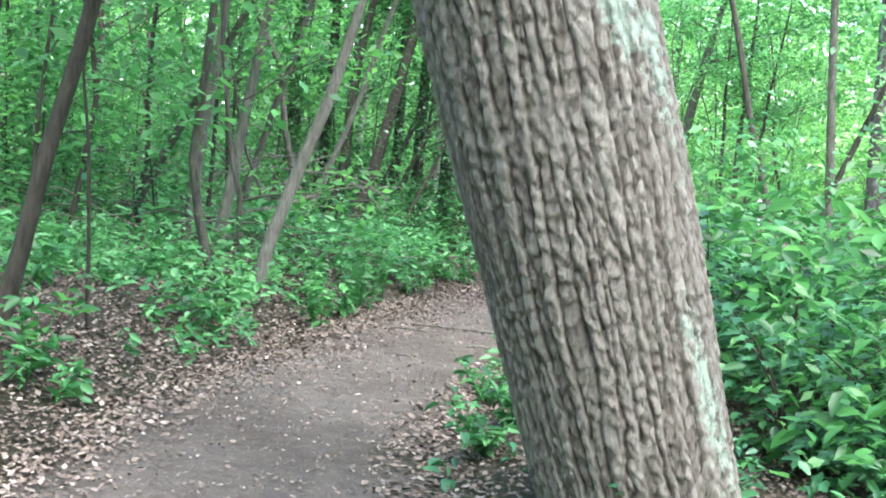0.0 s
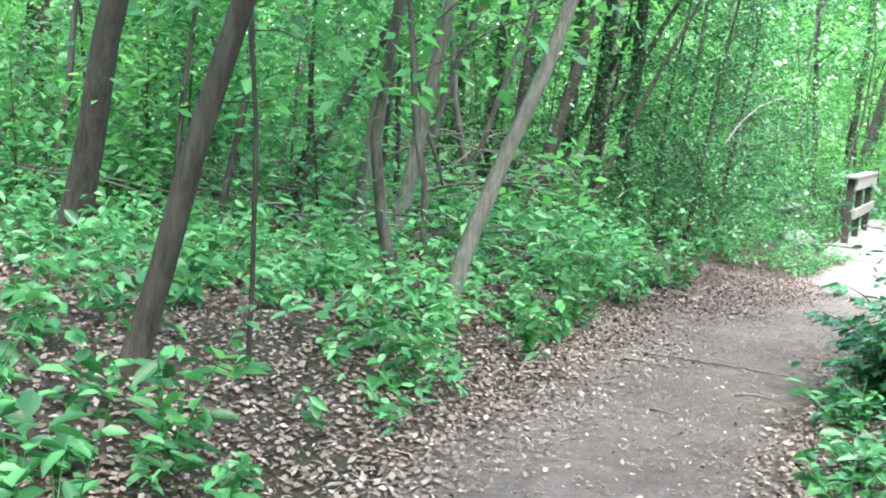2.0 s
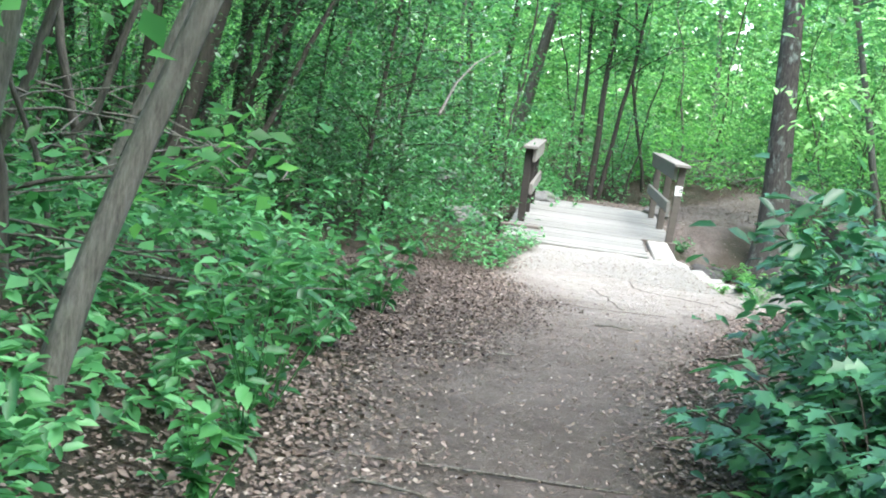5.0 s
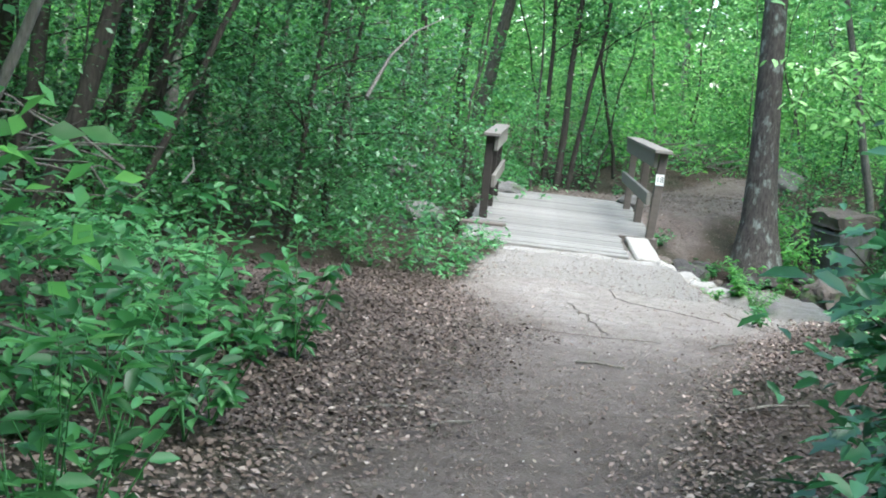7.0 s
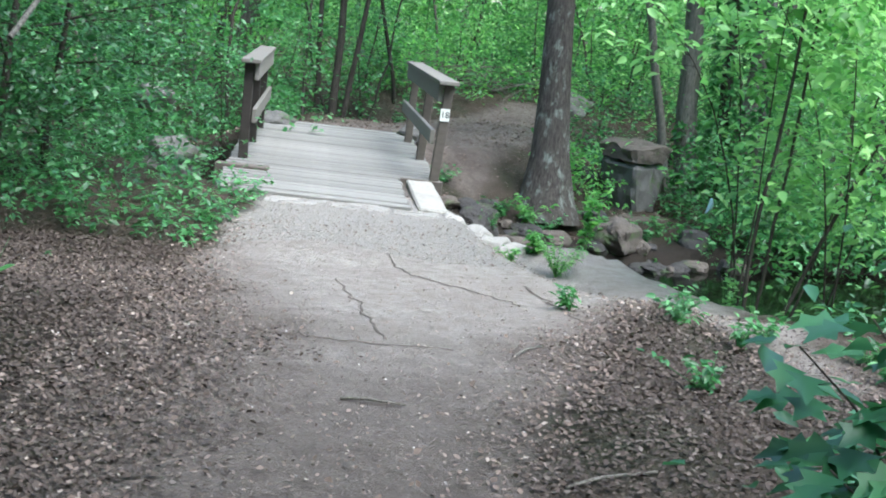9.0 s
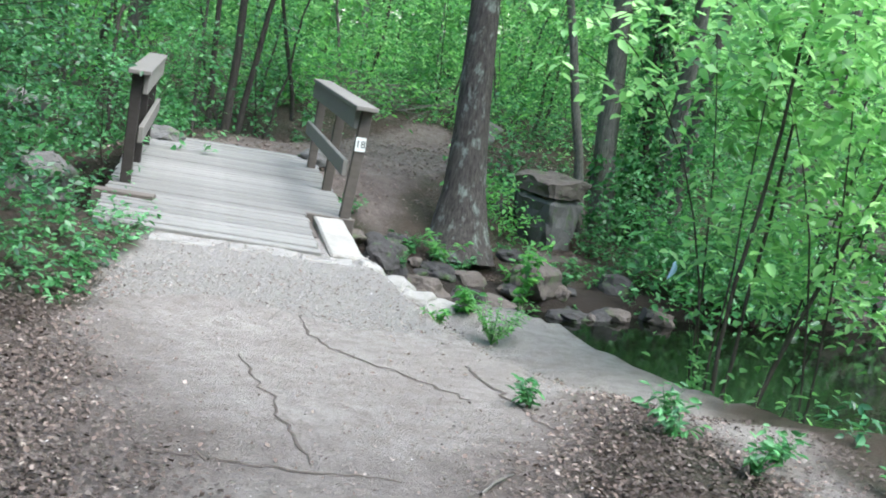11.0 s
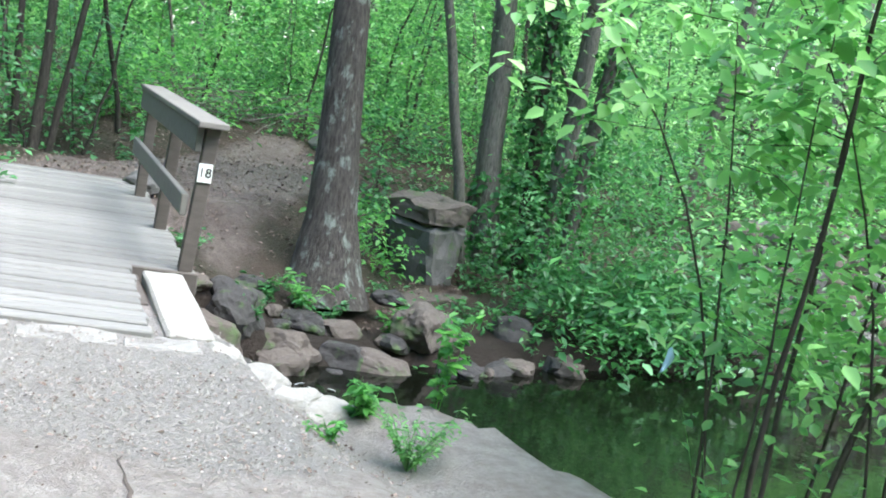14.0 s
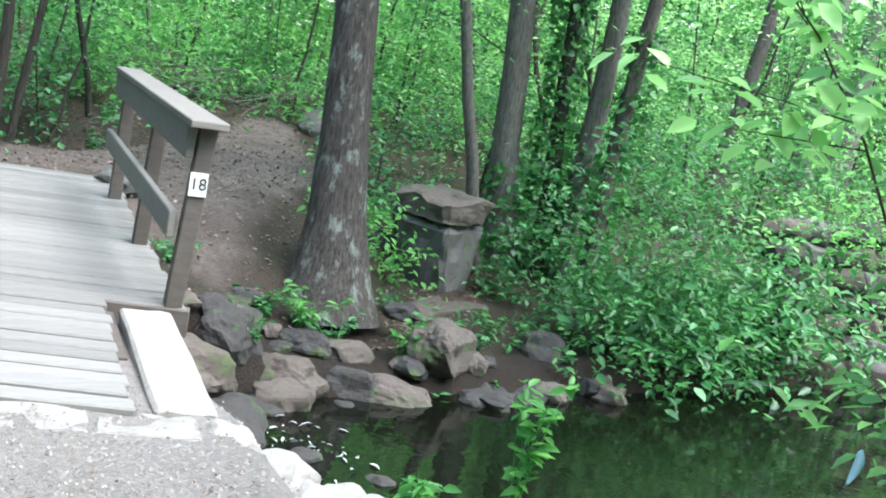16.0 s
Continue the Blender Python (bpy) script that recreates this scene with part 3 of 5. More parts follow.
def build_stonework():
    # concrete strip and sill at the near end of the deck
    strip = thing("concrete_curb", "pale worn concrete curb strip beside the deck end", "curb", (4.27, 19.63, 0))
    bm = board(Vector((0.165, 0.69, -0.105)), Vector((-0.165, -0.69, -0.148)), 0.26, 0.2, bevel=0.015)
    bmesh.ops.subdivide_edges(bm, edges=bm.edges[:], cuts=3, use_grid_fill=True)
    for v in bm.verts:
        v.co += 0.012 * noise.noise_vector(v.co * 9)
    part("curb_block", bm, STONE_PALE, strip)
    sill = thing("concrete_sill", "pale cracked concrete sill at the foot of the bridge", "curb", (3.45, 18.98, 0))
    d = Vector((0.963, -0.270, 0))
    for k, (s0, s1) in enumerate(((-0.80, -0.26), (-0.235, 0.27), (0.285, 0.68))):
        bm = board(d * s0 + Vector((0, 0, -0.150)), d * s1 + Vector((0, 0, -0.152)), 0.27, 0.17, bevel=0.012)
        bmesh.ops.subdivide_edges(bm, edges=bm.edges[:], cuts=3, use_grid_fill=True)
        for v in bm.verts:
            v.co += 0.024 * noise.noise_vector(v.co * 7 + Vector((k, 0, 0)))
        part("block", bm, CONCRETE, sill)
    # broken pale stones that step down to the water
    for k, (x, y, z, sx, sy, sz, r) in enumerate((
            (4.20, 18.78, -0.17, 0.13, 0.17, 0.12, 10), (4.30, 18.55, -0.21, 0.17, 0.20, 0.13, 30), (4.42, 18.34, -0.26, 0.20, 0.19, 0.13, -20),
            (4.40, 18.78, -0.40, 0.18, 0.22, 0.24, 50), (4.58, 18.22, -0.30, 0.20, 0.15, 0.12, 5), (4.60, 18.52, -0.50, 0.20, 0.20, 0.26, 70), (4.80, 18.34, -0.52, 0.22, 0.16, 0.24, 15))):
        rock("bank_stone", (x, y, z), (sx, sy, sz), STONE_PALE, "pale broken stone at the bridge foot above the water", r, 40 + k, 0.15)
    # boulders on the far bank
    spots = ((5.55, 22.45, -0.82, 0.46, 0.38, 0.38), (6.05, 22.85, -0.70, 0.42, 0.34, 0.34), (5.75, 21.85, -1.05, 0.40, 0.32, 0.26), (6.5, 22.6, -1.0, 0.34, 0.28, 0.24),
             (7.05, 22.5, -1.0, 0.42, 0.30, 0.30), (7.6, 22.55, -1.05, 0.32, 0.26, 0.24), (8.0, 22.7, -0.78, 0.40, 0.3, 0.30), (8.4, 22.5, -1.08, 0.34, 0.25, 0.22),
             (6.45, 23.5, -0.62, 0.3, 0.25, 0.2), (5.2, 22.9, -0.62, 0.35, 0.35, 0.3), (5.05, 22.0, -0.95, 0.4, 0.33, 0.33), (8.9, 22.7, -0.95, 0.38, 0.25, 0.26),
             (9.5, 22.5, -1.05, 0.35, 0.25, 0.22), (6.85, 23.0, -0.82, 0.24, 0.2, 0.16), (7.95, 23.35, -0.6, 0.26, 0.2, 0.16), (5.7, 23.4, -0.52, 0.26, 0.22, 0.18),
             (6.25, 22.3, -1.12, 0.30, 0.24, 0.2), (6.9, 22.25, -1.14, 0.26, 0.22, 0.18), (7.35, 22.4, -1.08, 0.34, 0.24, 0.2), (8.25, 22.3, -1.12, 0.34, 0.24, 0.2), (8.7, 22.35, -1.1, 0.3, 0.24, 0.22))
    vary = random.Random(77)
    for k, (x, y, z, sx, sy, sz) in enumerate(spots):
        if k in (5, 11):
            continue
        g = vary.uniform(0.7, 1.1)
        sx, sy, sz = sx * g * vary.uniform(0.9, 1.25), sy * g, sz * g * vary.uniform(0.85, 1.1)
        rock("boulder", (x, y, z - 0.16), (0.9 * sx, 0.9 * sy, 0.85 * sz), (STONE_BROWN, STONE_WET, STONE_WET)[k % 3], "rounded dark grey boulder on the stream bank", 37 * k, 60 + k, 0.12, rough=0.34)
    for k in range(26):
        x = vary.uniform(4.95, 9.6)
        y = 22.28 + vary.uniform(-0.12, 0.75) + 0.1 * math.sin(3 * x)
        s = vary.uniform(0.07, 0.19)
        rock("bank_rock", (x, y, max(WATER_Z, floor_at(x, y)) + 0.2 * s), (s * vary.uniform(1, 1.5), s, s * vary.uniform(0.55, 0.9)), (STONE_WET, STONE_BROWN)[k % 2], "small dark rough rock on the stream bank", 53 * k, 160 + k, 0.1, rough=0.36, cuts=3)
    # stones in the riffle
    for k, (x, y, s) in enumerate(((5.6, 20.9, 0.2), (6.0, 21.25, 0.16), (5.9, 20.5, 0.15), (6.3, 20.8, 0.13))):
        rock("stream_stone", (x, y, WATER_Z - 0.03), (s, s * 0.8, s * 0.5), STONE_WET, "small wet stone breaking the stream's surface", 50 * k, 90 + k, cuts=3)
    # two stacked stones below the trees
    hewn_stone("standing_stone", (9.30, 24.95, -0.62), (0.48, 0.34, 0.50), 0.62, STONE, "large grey upright block of stone streaked with moss", 28, 5)
    hewn_stone("capstone", (9.27, 24.93, -0.045), (0.50, 0.38, 0.145), 0.12, STONE_BROWN, "flat brown stone slab resting on an upright block", 24, 9)
    rock("backing_stone", (9.5, 25.45, -0.55), (0.5, 0.35, 0.5), STONE_WET, "dark rock behind the stacked stones", 10, 16, 0.3)
    rock("backing_stone", (8.75, 25.55, -0.7), (0.4, 0.3, 0.4), STONE_WET, "dark rock behind the stacked stones", 50, 17, 0.3)
    rock("earth_ledge", (8.85, 24.2, -1.03), (0.95, 0.4, 0.17), STONE_BROWN, "low brown earthy ledge of rock below the stacked stones", 20, 14, 0.2)
    rock("rock", (10.6, 30.0, 0.1), (0.5, 0.4, 0.35), STONE, "grey rock among the undergrowth", 10, 21)
    rock("rock", (3.95, 24.75, 0.02), (0.28, 0.2, 0.13), STONE, "pale flat rock beside the bridge's far end", 10, 22)
    rock("rock", (5.75, 24.45, 0.0), (0.26, 0.2, 0.13), STONE, "pale flat rock beside the bridge's far end", 40, 23)
    rock("rock", (2.4, 22.7, -0.3), (0.36, 0.3, 0.28), STONE, "grey rock beside the bridge rail", 10, 24)
    rock("rock", (2.6, 25.6, 0.1), (0.4, 0.3, 0.25), STONE, "grey rock behind the bridge rail", 60, 25)
    # dry stone wall on the far bank
    wall = thing("dry_stone_wall", "rough dry stone retaining wall half grown over with vines", "wall", (13.4, 22.75, -1.25))
    rng = random.Random(12)
    kinds = [rock_mesh("stone", (0.22, 0.2, 0.15), random.Random(100 + k), (STONE, STONE_BROWN, STONE_WET)[k % 3], 0.2, 0.25, 3) for k in range(6)]
    for row in range(7):
        x = -1.0 + rng.uniform(0, 0.2)
        while x < 3.6:
            s = rng.uniform(0.7, 1.5)
            ob = part("stone", kinds[rng.randrange(6)], None, wall)
            ob.matrix_basis = pose(x, 0.09 * row + rng.uniform(-0.05, 0.05), 0.12 + 0.23 * row, rng.uniform(-12, 12), rng.uniform(-12, 12), rng.uniform(-25, 25)) @ Matrix.Diagonal((s, 1, rng.uniform(0.85, 1.15), 1))
            x += 0.36 * s


build_stonework()


# ---- trees ----
def tree_meshes(seed, tall, thick, lean, crown_from, limbs, reach, leaves, leaf, bark, foliage, bend=0.05, spread=0.28, sides=8, plain=True, flare=0.45):
    """The trunk with its limbs, and the crown, of one tree standing at the origin."""
    rng = np.random.default_rng(seed)
    n = 12
    f = np.linspace(0, 1, n) ** 1.5
    wob = np.cumsum(rng.normal(0, bend, (n, 2)), axis=0) * (tall / n)
    wob -= wob[0]
    pts = np.stack([lean[0] * f * tall + wob[:, 0], lean[1] * f * tall + wob[:, 1], f * tall - 0.15], 1)
    rad = thick * (1 - 0.8 * f ** 1.1)
    rad = rad * (1 + flare * np.exp(-f * tall / (2.2 * thick + 0.05)))
    pieces = [tube(pts, rad, sides)]
    tips = []
    for k in range(limbs):
        g = crown_from + (0.98 - crown_from) * (k + rng.uniform(0, 1)) / limbs
        base = np.array([np.interp(g, f, pts[:, i]) for i in range(3)])
        az = rng.uniform(0, 2 * np.pi)
        rise = rng.uniform(0.15, 0.9)
        length = reach * rng.uniform(0.55, 1.1) * (1.15 - 0.6 * g)
        d = np.array([math.cos(az), math.sin(az), rise])
        d /= np.linalg.norm(d)
        s = np.linspace(0, 1, 6)[:, None]
        line = base + d * s * length + np.array([0, 0, -0.12 * length]) * s ** 2 + np.cumsum(rng.normal(0, 0.035 * length, (6, 3)), 0) * s
        r0 = float(np.interp(g, f, rad)) * 0.45
        pieces.append(tube(line, r0 * (1 - 0.85 * s[:, 0]), 4))
        tips.append((line, length))
        for _ in range(2):
            h = rng.uniform(0.3, 0.85)
            b2 = np.array([np.interp(h, s[:, 0], line[:, i]) for i in range(3)])
            a2 = az + rng.choice([-1, 1]) * rng.uniform(0.5, 1.1)
            l2 = length * rng.uniform(0.3, 0.6)
            d2 = np.array([math.cos(a2), math.sin(a2), rng.uniform(0.0, 0.5)])
            s2 = np.linspace(0, 1, 4)[:, None]
            line2 = b2 + d2 * s2 * l2 + rng.normal(0, 0.02 * l2, (4, 3)) * s2
            pieces.append(tube(line2, r0 * 0.5 * (1 - 0.8 * s2[:, 0]), 3))
            tips.append((line2, l2))
    v, fc = joined(pieces)
    trunk = mesh_of("trunk", v, fc, bark)
    share = np.array([t[1] for t in tips])
    share = share / share.sum()
    which = rng.choice(len(tips), leaves, p=share)
    along = rng.uniform(0.25, 1.05, leaves)
    at = np.empty((leaves, 3))
    for k, (line, _) in enumerate(tips):
        sel = which == k
        s = np.linspace(0, 1, len(line))
        for i in range(3):
            at[sel, i] = np.interp(along[sel], s, line[:, i])
    at += rng.normal(0, 1, (leaves, 3)) * np.array([spread, spread, spread * 0.5])
    crown = leaf_mesh("crown", at, leaf * rng.uniform(0.6, 1.25, leaves), rng, foliage, plain=plain)
    return trunk, crown


def plant_tree(meshes, m, name, label, category="tree", group=""):
    e = thing(name, label, category, m, group)
    part("trunk", meshes[0], None, e)
    part("crown", meshes[1], None, e)
    return e


def single_tree(name, label, base, top, thick, tall, seed, bark, foliage=None, crown_from=0.45, limbs=10, reach=1.8, leaves=2600, leaf=0.10, bend=0.02, category="tree", spread=0.28, sides=8, flare=0.45):
    """A tree whose trunk runs from base towards top and on."""
    b, t = Vector(base), Vector(top)
    lean = ((t - b).x / (t - b).z, (t - b).y / (t - b).z)
    ms = tree_meshes(seed, tall, thick, lean, crown_from, limbs, reach, leaves, leaf, bark, foliage or LEAF, bend, spread, sides, flare=flare)
    return plant_tree(ms, Matrix.Translation(b), name, label, category)


TREES = [
    # name, label, x, y, lean of the trunk per metre of height, radius, height, bark, crown start, leaves
    ("leaning_tree", "slender leaning dark tree on the leafy bank", -1.78, 6.5, (0.25, 0.06), 0.046, 6.5, BARK_DARK, 0.5, 2500),
    ("sapling", "thin dark upright sapling on the leafy bank", -1.45, 7.0, (-0.03, 0.0), 0.011, 3.6, BARK_DARK, 0.35, 900),
    ("leaning_tree", "slender pale leaning tree on the leafy bank", -1.12, 9.6, (0.26, 0.05), 0.05, 7.0, BARK_PALE, 0.5, 2600),
    ("leaning_tree", "slender pale leaning tree on the leafy bank", -1.75, 10.9, (0.20, 0.02), 0.05, 7.5, BARK_PALE, 0.5, 2600),
    ("leaning_tree", "slender pale leaning tree on the leafy bank", -2.1, 11.3, (0.10, 0.02), 0.05, 7.5, BARK_PALE, 0.5, 2600),
    ("leaning_tree", "tall dark tree on the leafy bank", -3.3, 9.2, (0.2, -0.1), 0.085, 9.0, BARK_DARK, 0.4, 3600),
    ("leaning_tree", "tall dark tree in the thicket", -1.6, 17.9, (0.24, 0.05), 0.09, 9.0, BARK_DARK, 0.4, 3000),
    ("leaning_tree", "tall dark tree in the thicket", -1.9, 18.6, (0.14, 0.0), 0.08, 9.0, BARK_DARK, 0.4, 3000),
    ("tree", "upright dark tree in the thicket", -0.75, 20.2, (0.02, 0.0), 0.10, 10.0, BARK_DARK, 0.3, 3400),
    ("tree", "upright dark tree in the thicket", -0.30, 21.3, (0.02, 0.0), 0.11, 10.0, BARK_DARK, 0.3, 3400),
    ("tree", "upright dark tree in the thicket", -1.3, 21.8, (0.0, 0.0), 0.09, 10.0, BARK_DARK, 0.3, 3400),
    ("tree", "upright dark tree in the thicket", -2.3, 20.0, (0.03, 0.0), 0.09, 10.0, BARK_DARK, 0.35, 3400),
    ("tree", "upright dark tree in the thicket", -3.0, 21.5, (-0.02, 0.0), 0.12, 10.0, BARK_DARK, 0.35, 3400),
    ("tree", "upright dark tree in the thicket", 0.5, 23.8, (0.04, 0.0), 0.07, 8.0, BARK_DARK, 0.2, 3000),
    ("tree", "many-stemmed slender tree beyond the bridge", 5.35, 27.2, (0.04, 0.0), 0.07, 7.0, BARK_DARK, 0.35, 2400),
    ("tree", "many-stemmed slender tree beyond the bridge", 5.5, 27.3, (0.14, 0.0), 0.05, 7.0, BARK_DARK, 0.35, 1800),
    ("tree", "many-stemmed slender tree beyond the bridge", 5.2, 27.4, (-0.02, 0.0), 0.05, 7.0, BARK_DARK, 0.35, 1800),
    ("leaning_tree", "leaning brown tree beyond the bridge", 3.9, 29.0, (0.22, 0.0), 0.14, 9.0, BARK, 0.4, 3400),
    ("leaning_tree", "slim brown tree above the stacked stones", 10.33, 25.5, (-0.30, 0.0), 0.075, 9.0, BARK_PALE, 0.5, 2200),
    ("tree", "thick grey tree above the stacked stones", 10.58, 25.5, (-0.075, 0.0), 0.17, 11.0, BARK_PALE, 0.45, 3400),
    ("tree", "dark ivy-grown tree on the far bank", 10.86, 25.3, (-0.02, 0.0), 0.10, 10.0, BARK_DARK, 0.45, 3000),
    ("tree", "grey upright tree on the far bank", 11.18, 25.2, (0.02, 0.0), 0.14, 10.0, BARK_PALE, 0.45, 3000),
    ("leaning_tree", "ivy-grown leaning tree on the far bank", 11.0, 24.6, (0.13, 0.0), 0.10, 10.0, BARK, 0.45, 3000),
    ("leaning_tree", "brown leaning tree behind the stone wall", 15.0, 27.0, (0.13, 0.0), 0.13, 10.0, BARK, 0.5, 3000),
    ("leaning_tree", "slim dark leaning tree in the thicket", -1.55, 19.0, (0.38, 0.0), 0.050, 7.0, BARK_DARK, 0.45, 1200),
    ("leaning_tree", "slim dark leaning tree in the thicket", -1.45, 18.6, (0.50, 0.0), 0.045, 7.0, BARK_DARK, 0.45, 1200),
    ("leaning_tree", "slim grey leaning tree in the thicket", -1.76, 15.0, (0.33, 0.0), 0.040, 6.5, BARK_PALE, 0.45, 1200),
    ("leaning_tree", "slim grey leaning tree in the thicket", -2.3, 14.0, (0.26, 0.0), 0.040, 6.5, BARK, 0.45, 1200),
    ("leaning_tree", "slim dark leaning tree in the thicket", -1.0, 17.6, (0.44, 0.04), 0.035, 6.5, BARK_DARK, 0.45, 1200),
    ("leaning_tree", "slim grey leaning tree on the leafy bank", -2.05, 12.0, (0.03, 0.0), 0.022, 6.0, BARK_DARK, 0.4, 1000),
    ("leaning_tree", "slim grey leaning tree on the leafy bank", -3.0, 12.0, (0.5, 0.0), 0.045, 6.0, BARK, 0.4, 1000),
    ("tree", "slim leaning tree beyond the oak", 2.95, 10.0, (-0.29, 0.0), 0.034, 6.0, BARK, 0.5, 900),
    ("tree", "slim leaning tree beyond the oak", 2.42, 9.6, (0.37, 0.0), 0.028, 5.5, BARK_DARK, 0.5, 900),
    ("tree", "slim upright tree beyond the oak", 3.1, 10.1, (-0.03, 0.0), 0.042, 7.0, BARK_PALE, 0.5, 900),
    ("tree", "grey tree behind the stone wall", 20.0, 29.5, (0.02, 0.0), 0.2, 11.0, BARK_PALE, 0.5, 3000),
    ("tree", "grey tree behind the stone wall", 21.5, 30.0, (0.05, 0.0), 0.25, 11.0, BARK_PALE, 0.5, 3000),
]
for k, (name, label, x, y, lean, r, tall, bark, cf, leaves) in enumerate(TREES):
    b = Vector((x, y, floor_at(x, y)))
    single_tree(name, label, b, b + Vector((lean[0], lean[1], 1)), r, tall, 300 + k, bark, None, cf, 10, 1.7, leaves, 0.11, 0.035)

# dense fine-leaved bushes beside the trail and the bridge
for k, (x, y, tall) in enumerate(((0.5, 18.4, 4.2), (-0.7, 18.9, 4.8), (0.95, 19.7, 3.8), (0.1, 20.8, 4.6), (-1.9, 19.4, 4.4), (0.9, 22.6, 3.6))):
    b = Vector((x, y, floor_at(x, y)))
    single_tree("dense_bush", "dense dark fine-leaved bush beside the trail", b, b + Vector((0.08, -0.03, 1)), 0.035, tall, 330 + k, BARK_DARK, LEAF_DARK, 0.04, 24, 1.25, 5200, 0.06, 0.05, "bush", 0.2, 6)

# the lichen-spotted tree at the water's edge, with flared roots
b = Vector((7.36, 23.62, floor_at(7.36, 23.62)))
single_tree("stream_tree", "tall dark lichen-spotted tree at the water's edge", b, b + Vector((-0.005, 0.10, 1)), 0.215, 11.0, 77, BARK_LICHEN, LEAF, 0.55, 9, 2.4, 3000, 0.11, 0.004, sides=20, flare=1.25)


def build_oak():
    """The thick furrowed trunk beside the trail, with its bark in relief."""
    rows, cols = 420, 432
    z0, z1 = -0.1, 6.0
    foot = Vector((1.19, 4.62, 0.3))
    v, relief, lich = [], [], []
    ridges = 50
    for i in range(rows):
        f = i / (rows - 1)
        z = z0 + (2.7 * f if f < 0.85 else 2.295 + (f - 0.85) / 0.15 * (z1 - 2.295))
        cx = -0.30 * z + 0.012 * max(0.0, z - 2) ** 2
        r = 0.312 + 0.028 * min(z, 3) + 0.012 * math.sin(2.1 * z)
        for j in range(cols):
            a = 2 * math.pi * j / cols
            ca, sa = math.cos(a), math.sin(a)
            p = Vector((ca * 2.6, sa * 2.6, z * 2.0 + 0.5 * a))
            # long ridges that wander, part and meet again
            sway = 0.9 * noise.noise(Vector((ca * 2.2, sa * 2.2, z * 0.9))) + 0.28 * noise.noise(Vector((ca * 7, sa * 7, z * 4.0))) + 0.22 * noise.noise(Vector((ca * 14, sa * 14, z * 16)))
            u = ridges * a / (2 * math.pi) + sway
            k = math.floor(u) % ridges
            t = u - math.floor(u)
            joins = noise.noise(Vector((ca * 5 + 7, sa * 5, z * 3.2)))
            width = 0.11 + 0.13 * (joins + 0.6)
            ridge = min(1.0, min(t, 1 - t) / max(0.06, width))
            u2 = 31 * a / (2 * math.pi) + 1.3 * noise.noise(Vector((ca * 3 + 4, sa * 3, z * 1.7))) + 0.30 * noise.noise(Vector((ca * 9, sa * 9, z * 9)))
            t2 = u2 - math.floor(u2)
            ridge = min(ridge, 0.25 + min(1.0, min(t2, 1 - t2) / 0.14) + max(0.0, 1.5 * joins))
            ridge = max(ridge, 0.6 * max(0.0, min(1.0, (joins - 0.3) * 6)))
            # flaky plates, each lifted at its lower lip
            step = z * 17 + 5.3 * math.sin(12.9 * k) + 0.2 * t + 0.9 * noise.noise(Vector((ca * 9, sa * 9, z * 5)))
            flake = step - math.floor(step)
            level = math.sin(78.2 * k + 37.7 * math.floor(step))
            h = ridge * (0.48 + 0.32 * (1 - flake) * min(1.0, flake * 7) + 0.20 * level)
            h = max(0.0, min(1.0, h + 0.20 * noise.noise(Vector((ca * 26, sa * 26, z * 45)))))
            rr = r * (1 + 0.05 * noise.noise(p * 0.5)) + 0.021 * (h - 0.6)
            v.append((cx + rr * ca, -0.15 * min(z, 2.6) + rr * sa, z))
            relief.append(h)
            turn = (a + math.pi) % (2 * math.pi) - math.pi
            n1 = noise.noise(Vector((math.cos(a) * 2.2 + 3, math.sin(a) * 2.2, z * 1.6)))
            lich.append(0.16 + 0.46 * math.exp(-((turn + 0.62) / 0.30) ** 2) * (0.55 + 1.1 * n1) * (1.0 if z < 1.25 else 0.45) + 0.5 * math.exp(-((turn + 0.95) / 0.26) ** 2 - ((z - 1.72) / 0.22) ** 2) + 0.12 * n1)
    fc = []
    for i in range(rows - 1):
        for j in range(cols):
            k = (j + 1) % cols
            fc.append((i * cols + j, i * cols + k, (i + 1) * cols + k, (i + 1) * cols + j))
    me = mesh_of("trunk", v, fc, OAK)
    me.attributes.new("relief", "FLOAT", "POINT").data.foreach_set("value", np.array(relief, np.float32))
    me.attributes.new("lichen", "FLOAT", "POINT").data.foreach_set("value", np.array(lich, np.float32))
    e = thing("oak_tree", "thick leaning oak with furrowed grey bark and pale lichen", "tree", foot)
    part("trunk", me, None, e)
    rng = np.random.default_rng(8)
    pieces, tips = [], []
    for k in range(11):
        az, z = rng.uniform(0, 6.28), rng.uniform(4.4, 6.0)
        s = np.linspace(0, 1, 7)[:, None]
        L = rng.uniform(2.2, 4.2)
        line = np.array([-1.3, -0.15, z]) + np.array([math.cos(az), math.sin(az), rng.uniform(0.2, 0.9)]) * s * L + np.cumsum(rng.normal(0, 0.12, (7, 3)), 0) * s
        pieces.append(tube(line, 0.11 * (1 - 0.85 * s[:, 0]), 6))
        tips.append(line)
    vv, ff = joined(pieces)
    part("limbs", mesh_of("limbs", vv, ff, BARK), None, e)
    n = 5000
    at = np.array([tips[i][j] for i, j in zip(rng.integers(0, 11, n), rng.integers(2, 7, n))]) + rng.normal(0, 0.45, (n, 3))
    part("crown", leaf_mesh("crown", at, rng.uniform(0.09, 0.17, n), rng, LEAF), None, e)


build_oak()


